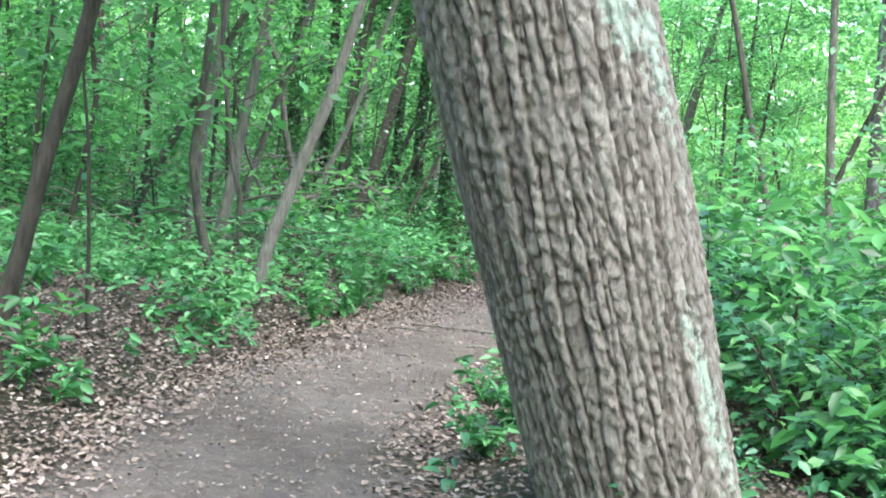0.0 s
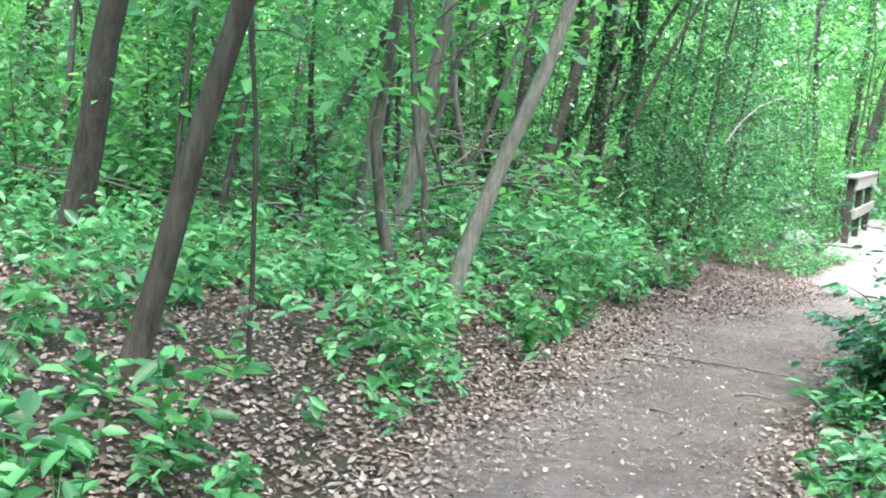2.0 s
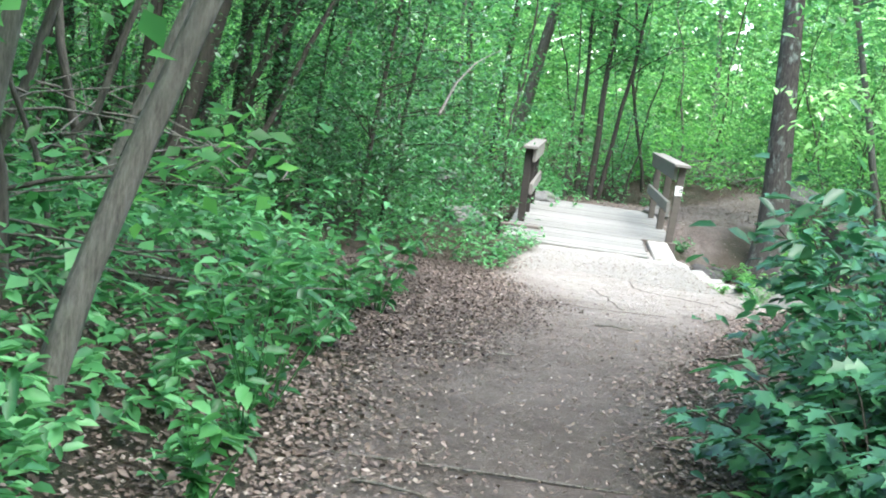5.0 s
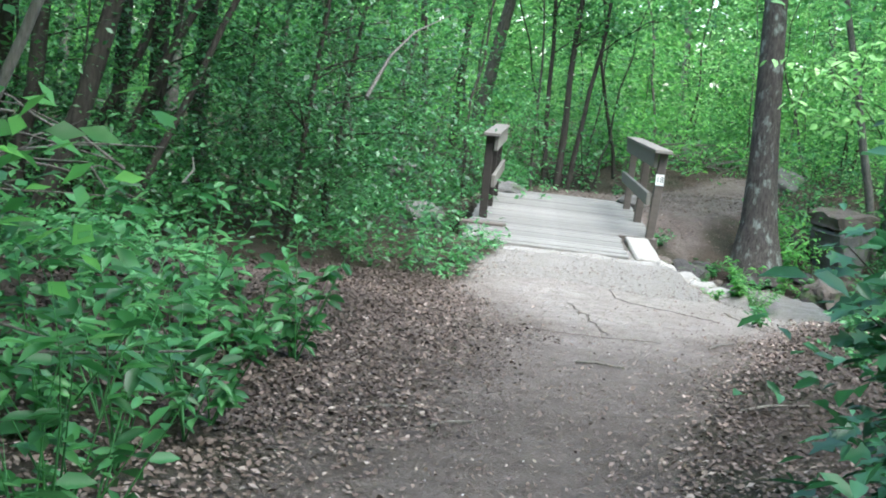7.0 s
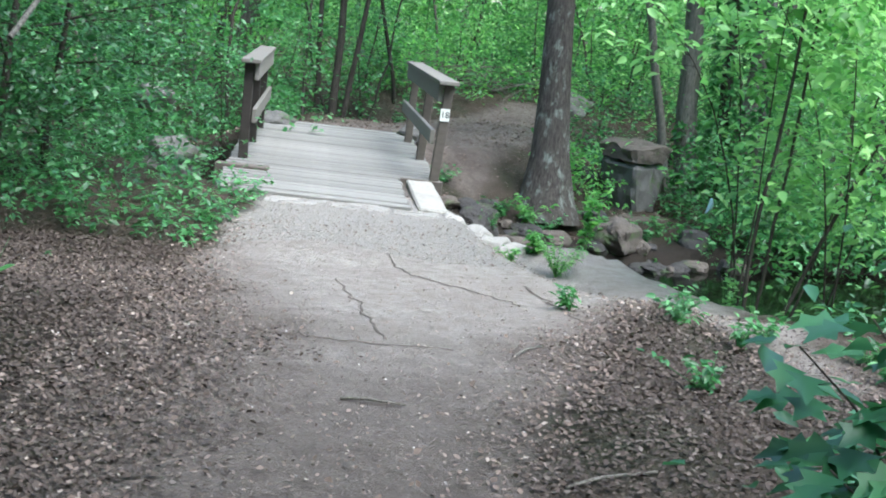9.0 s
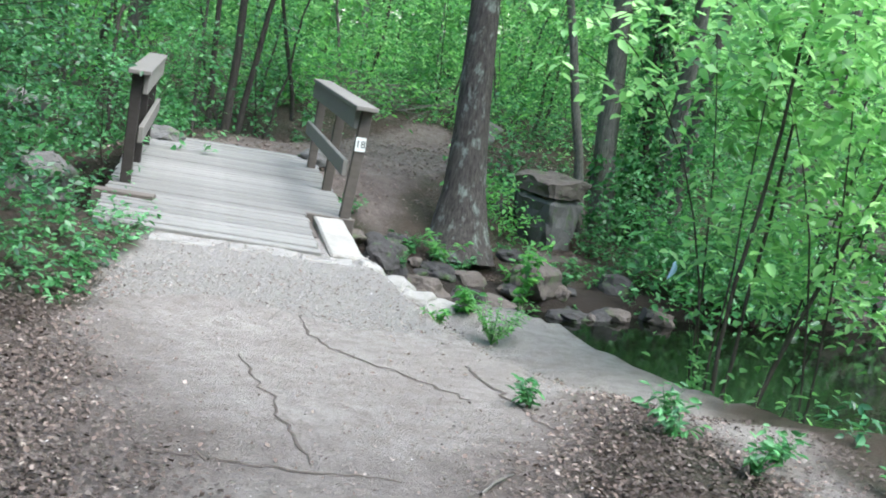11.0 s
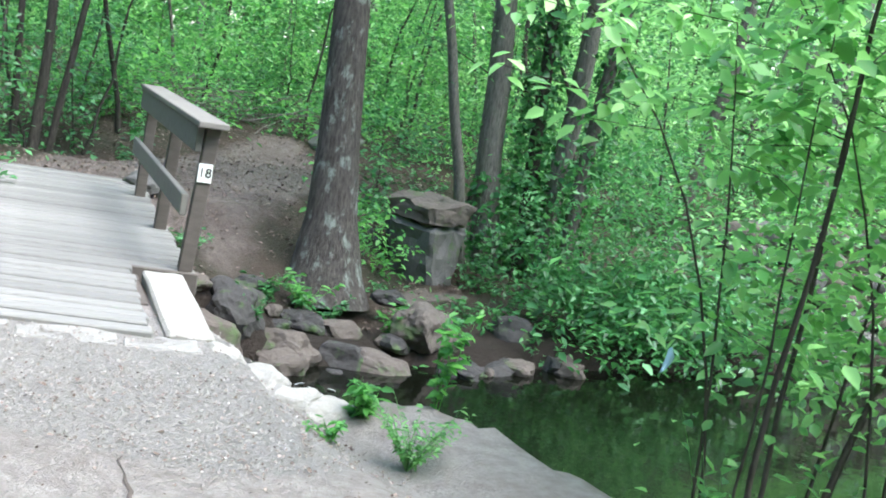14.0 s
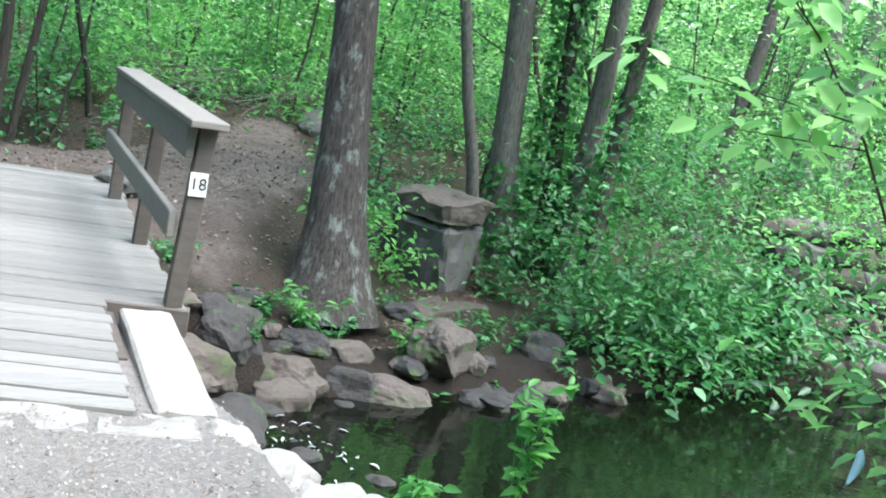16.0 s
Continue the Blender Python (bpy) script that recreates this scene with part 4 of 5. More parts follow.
# ---- slender stems on the near bank, and what grows by the ledge ----
def build_near_bank():
    base = Vector((5.5, 16.3, -0.5))
    for k, (dx, dy, lx, ly, r, tall, leaves) in enumerate(((0, 0, 0.06, -0.02, 0.022, 5.2, 520), (0.12, 0.1, 0.10, 0.02, 0.020, 5.0, 520), (0.05, -0.1, 0.52, 0.05, 0.024, 4.2, 420),
                                                           (0.35, 0.15, 0.40, 0.15, 0.016, 3.6, 380), (-0.02, 0.06, 0.02, 0.0, 0.012, 3.0, 220), (0.9, 0.5, 0.2, -0.1, 0.014, 3.4, 400))):
        b = base + Vector((dx, dy, -0.6 * dx))
        single_tree("stem_sapling", "thin dark sapling stem with bright leaves on the near bank", b, b + Vector((lx, ly, 1)), 0.75 * r, tall, 800 + k, BARK_DARK, LEAF_BRIGHT, 0.42, 8, 0.7, int(0.55 * leaves), 0.10, 0.03, "sapling", 0.14, 6)


build_near_bank()


def arching_sapling(foot, seed):
    """Thin stems that arch over the ledge and carry bright leaves at their ends."""
    rng = np.random.default_rng(seed)
    e = thing("arching_sapling", "thin sapling arching over the ledge with bright yellow-green leaves", "sapling", Vector(foot))
    pieces, at = [], []
    s = np.linspace(0, 1, 9)[:, None]
    for k in range(2):
        reach = np.array([rng.uniform(-1.25, 0.0), rng.uniform(-0.7, 0.5), 0.0])
        rise = rng.uniform(2.75, 3.5)
        line = reach * s ** 2.2 + np.array([0, 0, rise]) * (1.35 * s - 0.35 * s ** 2) + np.cumsum(rng.normal(0, 0.012, (9, 3)), 0)
        pieces.append(tube(line, 0.009 * (1.1 - 0.8 * s[:, 0]), 5))
        for g in np.linspace(0.74, 1.0, 9):
            b = np.array([np.interp(g, s[:, 0], line[:, i]) for i in range(3)])
            d = np.array([rng.normal(0, 0.3), rng.normal(0, 0.3), rng.normal(0, 0.08)])
            q = np.linspace(0, 1, 4)[:, None]
            pieces.append(tube(b + d * q, 0.003 * (1.1 - 0.6 * q[:, 0]), 3))
            n = 15
            at.append(b + d * rng.uniform(0.2, 1.1, (n, 1)) + rng.normal(0, 0.045, (n, 3)))
    v, f = joined(pieces)
    part("stem", mesh_of("stem", v, f, BARK_DARK), None, e)
    at = np.concatenate(at)
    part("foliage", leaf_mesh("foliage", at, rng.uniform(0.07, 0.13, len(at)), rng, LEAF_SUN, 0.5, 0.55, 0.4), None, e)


arching_sapling((5.72, 16.75, -0.95), 77)
arching_sapling((6.1, 16.1, -1.1), 78)


def herb(name, label, at, stems, tall, leaf, per, seed, mat, lean=0.25):
    """A small plant: a tuft of stems with leaves along them."""
    rng = np.random.default_rng(seed)
    e = thing(name, label, "plant", Vector(at))
    pieces, places = [], []
    for _ in range(stems):
        d = np.array([rng.normal(0, lean), rng.normal(0, lean), 1.0])
        L = tall * rng.uniform(0.6, 1.1)
        s = np.linspace(0, 1, 5)[:, None]
        line = d * s * L + np.array([rng.normal(0, 0.1), rng.normal(0, 0.1), -0.1]) * (s ** 2) * L
        pieces.append(tube(line, 0.004 * (1.1 - s[:, 0]), 4))
        f = rng.uniform(0.15, 1.0, per)
        places.append(np.stack([np.interp(f, s[:, 0], line[:, i]) for i in range(3)], 1))
    v, f = joined(pieces)
    part("stem", mesh_of("stem", v, f, mat), None, e)
    at = np.concatenate(places)
    part("foliage", leaf_mesh("foliage", at, leaf * rng.uniform(0.6, 1.2, len(at)), rng, mat, 0.5, 0.45, 0.0), None, e)


herb("weed_tuft", "bright green weed tuft growing on the stone ledge", (4.62, 17.5, floor_at(4.62, 17.5)), 24, 0.34, 0.042, 12, 901, LEAF_FAR, 0.45)
herb("weed_tuft", "small green weed tuft growing on the stone ledge", (4.35, 17.75, floor_at(4.35, 17.75)), 10, 0.14, 0.05, 7, 902, LEAF_BRIGHT, 0.5)
herb("tall_shoot", "upright bright green shoot rising over the water", (5.12, 18.08, -0.30), 5, 0.72, 0.09, 22, 903, LEAF_BRIGHT, 0.07)
herb("tall_shoot", "upright bright green shoot beside the ledge", (4.72, 18.14, -0.30), 8, 0.27, 0.08, 14, 904, LEAF_BRIGHT, 0.25)
herb("weed_tuft", "green weed tuft at the foot of the stream tree", (6.95, 23.2, floor_at(6.95, 23.2)), 14, 0.4, 0.09, 9, 905, LEAF_BRIGHT, 0.5)
herb("weed_tuft", "green weed tuft between the boulders", (7.75, 22.9, floor_at(7.75, 22.9)), 14, 0.35, 0.09, 9, 906, LEAF_BRIGHT, 0.5)


for k, (x, y) in enumerate(((0.62, 5.45), (0.72, 5.9), (0.62, 6.5), (0.78, 7.2), (0.85, 6.6), (0.95, 5.7), (0.88, 8.1), (1.15, 8.9))):
    herb("weed_tuft", "leafy green weed beside the trail near the oak", (x, y, floor_at(x, y)), 12, 0.26, 0.075, 8, 910 + k, LEAF_LOW, 0.45)


for k, (x, y) in enumerate(((3.65, 15.3), (3.95, 14.6), (4.05, 14.2), (4.35, 14.4), (4.2, 15.0), (4.5, 13.6), (4.7, 14.0), (3.3, 13.3))):
    herb("weed_tuft", "small green weed tuft rooted along the rock ledge", (x, y, floor_at(x, y)), 9, 0.15 + 0.02 * (k % 3), 0.055, 8, 960 + k, LEAF_LOW, 0.5)
for k, (x, y) in enumerate(((5.5, 17.2), (5.6, 16.9), (5.55, 16.5), (5.7, 16.3), (5.75, 16.7), (5.6, 16.0), (5.85, 15.7))):
    herb("tall_shoot", "leafy pale green shoot growing below the rock ledge", (x, y, floor_at(x, y)), 7, min(1.0, 0.22 - floor_at(x, y)), 0.075, 16, 980 + k, LEAF_FAR, 0.22)
for k, (x, y) in enumerate(((5.9, 23.6), (6.6, 23.25), (7.15, 23.05), (8.1, 23.2), (8.5, 22.95), (8.9, 23.3), (6.2, 22.7), (7.7, 24.0), (8.2, 23.9), (9.1, 23.0))):
    herb("weed_tuft", "green weed tuft among the boulders of the bank", (x, y, floor_at(x, y)), 10, 0.26 + 0.03 * (k % 4), 0.075, 9, 940 + k, LEAF if k % 2 else LEAF_LOW, 0.55)
rng_herb = random.Random(31)
for k in range(28):
    y = rng_herb.uniform(9.0, 13.0) if k < 18 else rng_herb.uniform(4.6, 9.0)
    edge = float(np.interp(y, [p[1] for p in TRAIL], [p[0] - p[2] for p in TRAIL]))
    x = edge - (rng_herb.uniform(0.12, 0.6) if y > 9 else rng_herb.uniform(0.3, 1.6))
    herb("tall_herb", "tall broad-leaved green herb on the bank beside the trail", (x, y, floor_at(x, y)), 5, (0.75 if y > 9.5 else 0.5) * rng_herb.uniform(0.7, 1.15), 0.092, 11, 1000 + k, LEAF_LOW if k % 3 else LEAF, 0.28)


def lobed_leaves(name, places, ahead, sizes, rng, mat):
    """One mesh of leaves with five pointed lobes, folded along the midrib."""
    n = len(places)
    up = np.stack([rng.normal(0, 0.22, n), rng.normal(0, 0.22, n), np.ones(n)], 1)
    ahead = ahead / np.linalg.norm(ahead, axis=1)[:, None]
    side = np.cross(ahead, up)
    side /= np.linalg.norm(side, axis=1)[:, None]
    top = np.cross(side, ahead)
    s = sizes[:, None]
    half = ((0.10, 0.42, 0.05), (0.34, 0.20, 0.03), (0.60, 0.42, 0.0), (0.70, 0.15, 0.0))
    rows = [places]
    for sign in (1, -1):
        rows += [places + s * (ahead * f + side * (sign * w) + top * h) for f, w, h in half]
    rows.append(places + s * (ahead - top * 0.12))
    v = np.stack(rows, 1).reshape(-1, 3)
    f = (np.arange(n)[:, None] * 10 + np.array([0, 9, 4, 3, 2, 1, 0, 5, 6, 7, 8, 9])).reshape(-1)
    return faces_mesh(name, v, f, 6, mat)


def maple_shrub(x, y, tall, wide, seed, mat):
    """Arching stems that carry their lobed leaves in flat layers."""
    rng = np.random.default_rng(seed)
    e = thing("maple_shrub", "low shade-green shrub with lobed leaves in flat layers", "shrub", Vector((x, y, floor_at(x, y))), "shrubs crowding the trail")
    pieces, at, ahead = [], [], []
    for _ in range(13):
        az, reach, rise = rng.uniform(0, 6.28), wide * rng.uniform(0.35, 1.0), tall * rng.uniform(0.3, 1.0)
        s = np.linspace(0, 1, 6)[:, None]
        out = np.array([math.cos(az), math.sin(az), 0.0])
        line = out * reach * s ** 1.3 + np.array([0, 0, rise]) * (1.7 * s - 0.7 * s ** 2) - np.array([0, 0, 0.04])
        pieces.append(tube(line, 0.007 * (1.1 - 0.8 * s[:, 0]), 4))
        for g in np.linspace(0.35, 1.0, 6):
            p = np.array([np.interp(g, s[:, 0], line[:, i]) for i in range(3)])
            for turn in (-1.3, 1.3, -0.7, 0.7, 0.0):
                b = az + turn + rng.normal(0, 0.3)
                d = np.array([math.cos(b), math.sin(b), rng.normal(-0.25, 0.12)])
                at.append(p + d * rng.uniform(0.01, 0.10))
                ahead.append(d)
    v, f = joined(pieces)
    part("stem", mesh_of("stem", v, f, BARK_DARK), None, e)
    part("foliage", lobed_leaves("foliage", np.array(at), np.array(ahead), rng.uniform(0.05, 0.098, len(at)), rng, mat), None, e)


rng_shrub = random.Random(19)
for k in range(24):
    y = rng_shrub.uniform(8.2, 10.1)
    edge = float(np.interp(y, [p[1] for p in TRAIL], [p[0] + p[2] for p in TRAIL]))
    x = edge + 0.42 + 0.7 * max(0.0, y - 9.2) + rng_shrub.uniform(0, 1.5) ** 1.2
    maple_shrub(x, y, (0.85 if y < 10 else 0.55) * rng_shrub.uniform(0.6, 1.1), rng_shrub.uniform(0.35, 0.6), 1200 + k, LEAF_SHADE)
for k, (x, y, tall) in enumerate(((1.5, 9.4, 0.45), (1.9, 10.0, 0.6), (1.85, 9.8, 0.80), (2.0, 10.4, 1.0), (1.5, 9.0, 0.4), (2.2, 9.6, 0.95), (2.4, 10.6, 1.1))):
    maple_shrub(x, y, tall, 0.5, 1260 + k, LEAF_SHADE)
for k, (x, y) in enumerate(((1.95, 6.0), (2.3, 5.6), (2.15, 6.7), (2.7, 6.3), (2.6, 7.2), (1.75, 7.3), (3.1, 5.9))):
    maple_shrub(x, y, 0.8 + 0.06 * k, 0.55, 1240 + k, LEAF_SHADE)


def brush_pile(x, y, wide, tall, count, seed):
    rng = np.random.default_rng(seed)
    pieces = []
    for _ in range(count):
        a, rise = rng.uniform(0, 6.28), rng.uniform(-0.1, 0.9)
        L = rng.uniform(0.6, 1.8)
        s = np.linspace(0, 1, 5)[:, None]
        base = np.array([rng.normal(0, wide * 0.5), rng.normal(0, wide * 0.4), abs(rng.normal(0, tall * 0.4))])
        line = base + np.array([math.cos(a), math.sin(a), rise * 0.6]) * s * L + np.array([0, 0, -0.5 * L]) * s ** 2 * rng.uniform(0, 0.7) + rng.normal(0, 0.03, (5, 3))
        line[:, 2] = np.maximum(line[:, 2], 0.02)
        pieces.append(tube(line, 0.011 * (1 - 0.7 * s[:, 0]), 4))
    v, f = joined(pieces)
    ob = part("brush_pile", mesh_of("brush_pile", v, f, BARK_PALE), None, at=Matrix.Translation((x, y, floor_at(x, y))))
    tagged(ob, "tangle of dry grey fallen branches in the wood", "brush", kind="stuff")


brush_pile(-3.0, 14.6, 1.8, 1.3, 90, 61)
brush_pile(-2.6, 11.6, 1.4, 0.5, 40, 62)
brush_pile(8.4, 31.0, 1.6, 0.8, 45, 63)
brush_pile(2.2, 26.2, 1.2, 0.6, 30, 64)


# ---- the woods around: repeats of a few kinds of tree ----
def camera_clear(x, y):
    """Clear of the trail, the stream, the bridge and the views along them."""
    x, y = np.asarray(x, float), np.asarray(y, float)
    return np.minimum(trail_off(x, y), stream_off(x, y))


SAPLINGS = [tree_meshes(500 + k, 2.6 + 0.5 * k, 0.016 + 0.003 * k, (0.06 * (k % 3 - 1), 0.05), 0.12, 9, 1.0, 800, 0.095, BARK if k % 2 else BARK_DARK, LEAF_BRIGHT if k % 2 else LEAF, 0.06, 0.2, 5) for k in range(6)]
TALL = [tree_meshes(600 + k, 9.5 + k, 0.07 + 0.02 * k, (0.05 * (k - 1), 0.03), 0.28, 12, 2.6, 2500, 0.165, (BARK, BARK_DARK, BARK_PALE)[k % 3], LEAF if k % 2 else LEAF_BRIGHT, 0.03, 0.45, 6) for k in range(5)]
SHRUBS = [tree_meshes(700 + k, 1.0 + 0.2 * k, 0.011, (0.1 * (k - 1), 0.0), 0.05, 9, 0.75, 700, 0.08, BARK_DARK, LEAF_LOW if k % 2 else LEAF, 0.06, 0.16, 4) for k in range(5)]


def scatter(kinds, count, box, seed, clear, apart, name, label, category, group, scale=(0.8, 1.25), keep=None, tip=4):
    rng = random.Random(seed)
    placed = []
    tries = 0
    while len(placed) < count and tries < 40 * count:
        tries += 1
        x, y = rng.uniform(box[0], box[1]), rng.uniform(box[2], box[3])
        if float(camera_clear(np.array([x]), np.array([y]))[0]) < clear or (keep and not keep(x, y)):
            continue
        if any((x - p) ** 2 + (y - q) ** 2 < apart ** 2 for p, q in placed):
            continue
        placed.append((x, y))
        s = rng.uniform(*scale)
        k = rng.randrange(len(kinds))
        m = pose(x, y, floor_at(x, y), rng.uniform(-tip, tip), rng.uniform(-tip, tip), rng.uniform(0, 360)) @ Matrix.Diagonal((s, s, s, 1))
        plant_tree(kinds[k], m, name, label, category, group)


def off_view(x, y):
    """Keeps the open glade over the bridge and the walk free of tall crowns."""
    return math.hypot(x - 4.5, y - 20.5) > 5.5 and math.hypot(x - 1.0, y - 13) > 3.0


scatter(TALL, 26, (-22, -2.5, 6, 46), 1, 1.2, 2.2, "woodland_tree", "tall slim green tree of the surrounding woods", "tree", "woodland trees", keep=off_view)
scatter(TALL, 22, (-2.5, 40, 28, 52), 2, 1.5, 2.4, "woodland_tree", "tall slim green tree of the surrounding woods", "tree", "woodland trees", keep=off_view)
scatter(TALL, 12, (5, 22, -6, 13), 3, 2.0, 2.4, "woodland_tree", "tall slim green tree of the surrounding woods", "tree", "woodland trees", keep=lambda x, y: off_view(x, y) and (x > 14 or y < 6))
scatter(TALL, 10, (-14, 14, -16, -3), 4, 1.5, 2.4, "woodland_tree", "tall slim green tree of the surrounding woods", "tree", "woodland trees")
scatter(SAPLINGS, 70, (-12, -1.2, 10, 34), 5, 0.9, 0.8, "sapling", "leafy young sapling in the thicket", "sapling", "thicket saplings")
scatter(SAPLINGS, 60, (-1.5, 24, 25, 42), 6, 0.9, 0.9, "sapling", "leafy young sapling in the thicket", "sapling", "thicket saplings")
scatter(SAPLINGS, 22, (3.0, 16, -2, 12), 7, 2.2, 0.9, "sapling", "leafy young sapling in the thicket", "sapling", "thicket saplings")
POLES = [tree_meshes(760 + k, 5.0 + 0.7 * k, 0.018 + 0.006 * k, (0.10 * (k % 3) - 0.04, 0.05 * (k % 2)), 0.3, 6, 1.1, 240, 0.10, BARK_DARK if k % 2 else BARK, LEAF, 0.13, 0.2, 6) for k in range(5)]
scatter(POLES, 48, (-9, -1.0, 9, 27), 14, 0.7, 0.5, "bare_stem", "thin bare understory stem in the wood", "sapling", "bare stems", (0.8, 1.2), tip=15)
scatter(POLES, 46, (1.0, 20, 25.5, 36), 15, 0.8, 0.7, "bare_stem", "thin bare understory stem in the wood", "sapling", "bare stems", (0.8, 1.2), tip=15)
scatter(POLES, 14, (3.2, 12, 0, 13), 16, 2.0, 0.8, "bare_stem", "thin bare understory stem in the wood", "sapling", "bare stems", (0.8, 1.2), tip=15)
scatter(SHRUBS, 45, (-8, 0.5, 10, 26), 8, 0.5, 0.6, "shrub", "low leafy shrub on the forest floor", "shrub", "undergrowth shrubs")
scatter(SHRUBS, 50, (1.2, 18, 22, 36), 9, 0.35, 0.6, "shrub", "low leafy shrub on the forest floor", "shrub", "undergrowth shrubs", keep=lambda x, y: not (5.5 < x < 10 and y < 25.8))
scatter(SHRUBS, 24, (1.9, 10, 5.5, 9.0), 10, 1.0, 0.7, "shrub", "low leafy shrub beside the trail", "shrub", "undergrowth shrubs")


# ---- foliage that nobody could count ----
def undergrowth(name, label, count, box, seed, off_lo, off_hi, tall, leaf, per, mat, keep=None, plain=True):
    rng = np.random.default_rng(seed)
    x, y = rng.uniform(box[0], box[1], count), rng.uniform(box[2], box[3], count)
    off = camera_clear(x, y)
    patch = rough_of(x, y, 1.1, 3.3 + seed) + 0.6 * rough_of(x, y, 3.2, 1.1 + seed)
    ok = (off > off_lo) & (off < off_hi) & (patch > rng.uniform(-0.8, 0.5, count))
    if keep is not None:
        ok &= keep(x, y)
    x, y, off = x[ok], y[ok], off[ok]
    n = len(x)
    z = height(x, y)
    h = rng.uniform(0.25, 1.0, n) * tall * np.clip(0.4 + off, 0.4, 1)
    rep = np.repeat(np.arange(n), per)
    f = rng.uniform(0.25, 1.0, len(rep))
    sway = rng.normal(0, 0.15, (n, 2))
    ang = rng.uniform(0, 2 * np.pi, len(rep))
    rad = 0.25 * leaf
    at = np.stack([x[rep] + sway[rep, 0] * f * h[rep] + rad * np.cos(ang), y[rep] + sway[rep, 1] * f * h[rep] + rad * np.sin(ang), z[rep] + f * h[rep]], 1)
    size = leaf * rng.uniform(0.55, 1.3, len(rep)) * (0.6 + 0.4 * rng.uniform(0, 1, n)[rep])
    ob = part(name, leaf_mesh(name, at, size, rng, mat, 0.45, 0.48, 0.2, plain), None)
    tagged(ob, label, "undergrowth", kind="stuff")


undergrowth("undergrowth", "dense low green plants on the leafy bank", 6000, (-5, 0.5, 3, 17), 21, 0.22, 5, 0.36, 0.09, 9, LEAF_LOW, keep=lambda x, y: (trail_off(x, y) > 0.55) | (rough_of(x, y, 1.7, 0.7) > -0.15), plain=False)
undergrowth("undergrowth", "low green plants far into the wood", 7000, (-22, 0, 10, 44), 22, 0.4, 30, 0.6, 0.15, 8, LEAF_LOW)
undergrowth("undergrowth", "dense green plants beyond the stream", 8000, (0, 30, 22.5, 46), 23, 0.15, 20, 0.5, 0.13, 8, LEAF_LOW, keep=lambda x, y: ((y > 25.2) | (x < 4.3) | (x > 8.5)) & (np.hypot(x - 8.8, y - 24.1) > 0.9))
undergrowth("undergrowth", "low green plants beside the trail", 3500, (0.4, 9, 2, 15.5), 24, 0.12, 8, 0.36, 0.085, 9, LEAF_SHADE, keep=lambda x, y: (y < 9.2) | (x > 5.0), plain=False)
undergrowth("undergrowth", "leafy plants hanging over the far bank", 1300, (7.8, 18, 22, 25), 25, 0.0, 2.4, 0.5, 0.10, 9, LEAF, keep=lambda x, y: (y > 21) & (np.hypot(x - 8.8, y - 24.1) > 0.95))
undergrowth("undergrowth", "green plants beside the bridge foot", 1500, (0.6, 2.9, 17.3, 24), 26, 0.0, 3, 0.4, 0.075, 10, LEAF_LOW)


def fallen_leaves(count, box, seed, inside, outside, name, label, size=0.055, bare=0.10, keep=None, mat=None):
    rng = np.random.default_rng(seed)
    x, y = rng.uniform(box[0], box[1], count), rng.uniform(box[2], box[3], count)
    off = trail_off(x, y)
    wet = stream_off(x, y)
    ok = (off > inside) & (off < outside) & (wet > 0.15)
    worn = off_line(x, y, WORN) + 0.14 * rough_of(x, y, 3.5, 5.0)
    ok &= rng.uniform(0, 1, count) < bare + (1 - bare) * smooth01(0.5 + worn / 0.3)
    ok &= rng.uniform(0, 1, count) > 0.85 * slab(x, y) * (1 - 0.75 * gravel(x, y))
    if keep is not None:
        ok &= rng.uniform(0, 1, count) < keep(x, y)
    x, y = x[ok], y[ok]
    at = np.stack([x, y, height(x, y) + rng.uniform(0.004, 0.022, len(x))], 1)
    ob = part(name, leaf_mesh(name, at, size * rng.uniform(0.4, 1.4, len(x)), rng, mat or LITTER, 0.35, 0.6, 0.0, True), None)
    tagged(ob, label, "leaf litter", kind="stuff")


fallen_leaves(130000, (-4.5, 4.5, 3, 11.5), 31, 0.0, 3.2, "leaf_litter", "brown dead leaves strewn over the ground", 0.027)
fallen_leaves(90000, (-4.5, 4.5, 11.5, 18.0), 40, 0.0, 3.2, "leaf_litter", "darker brown dead leaves strewn over the ground", 0.025, mat=LITTER_DARK)
fallen_leaves(16000, (-2.6, 0.6, 4.5, 13), 39, -0.15, 0.8, "leaf_litter", "pale dry dead leaves drifted along the trail edge", 0.036, 0.5, mat=LITTER_DRY)
fallen_leaves(90000, (-1.8, 4.5, 3, 18.3), 33, -1.6, 0.15, "leaf_litter", "small brown leaf scraps and wood chips on the trail", 0.027)
fallen_leaves(70000, (-1.6, 4.6, 3.5, 18.3), 34, -1.6, -0.05, "wood_chips", "tiny wood chips and leaf scraps trodden into the trail", 0.016, 0.8)
fallen_leaves(17000, (3, 12, 23, 31), 32, -1.3, 2, "leaf_litter", "brown dead leaves strewn beyond the stream", 0.04)


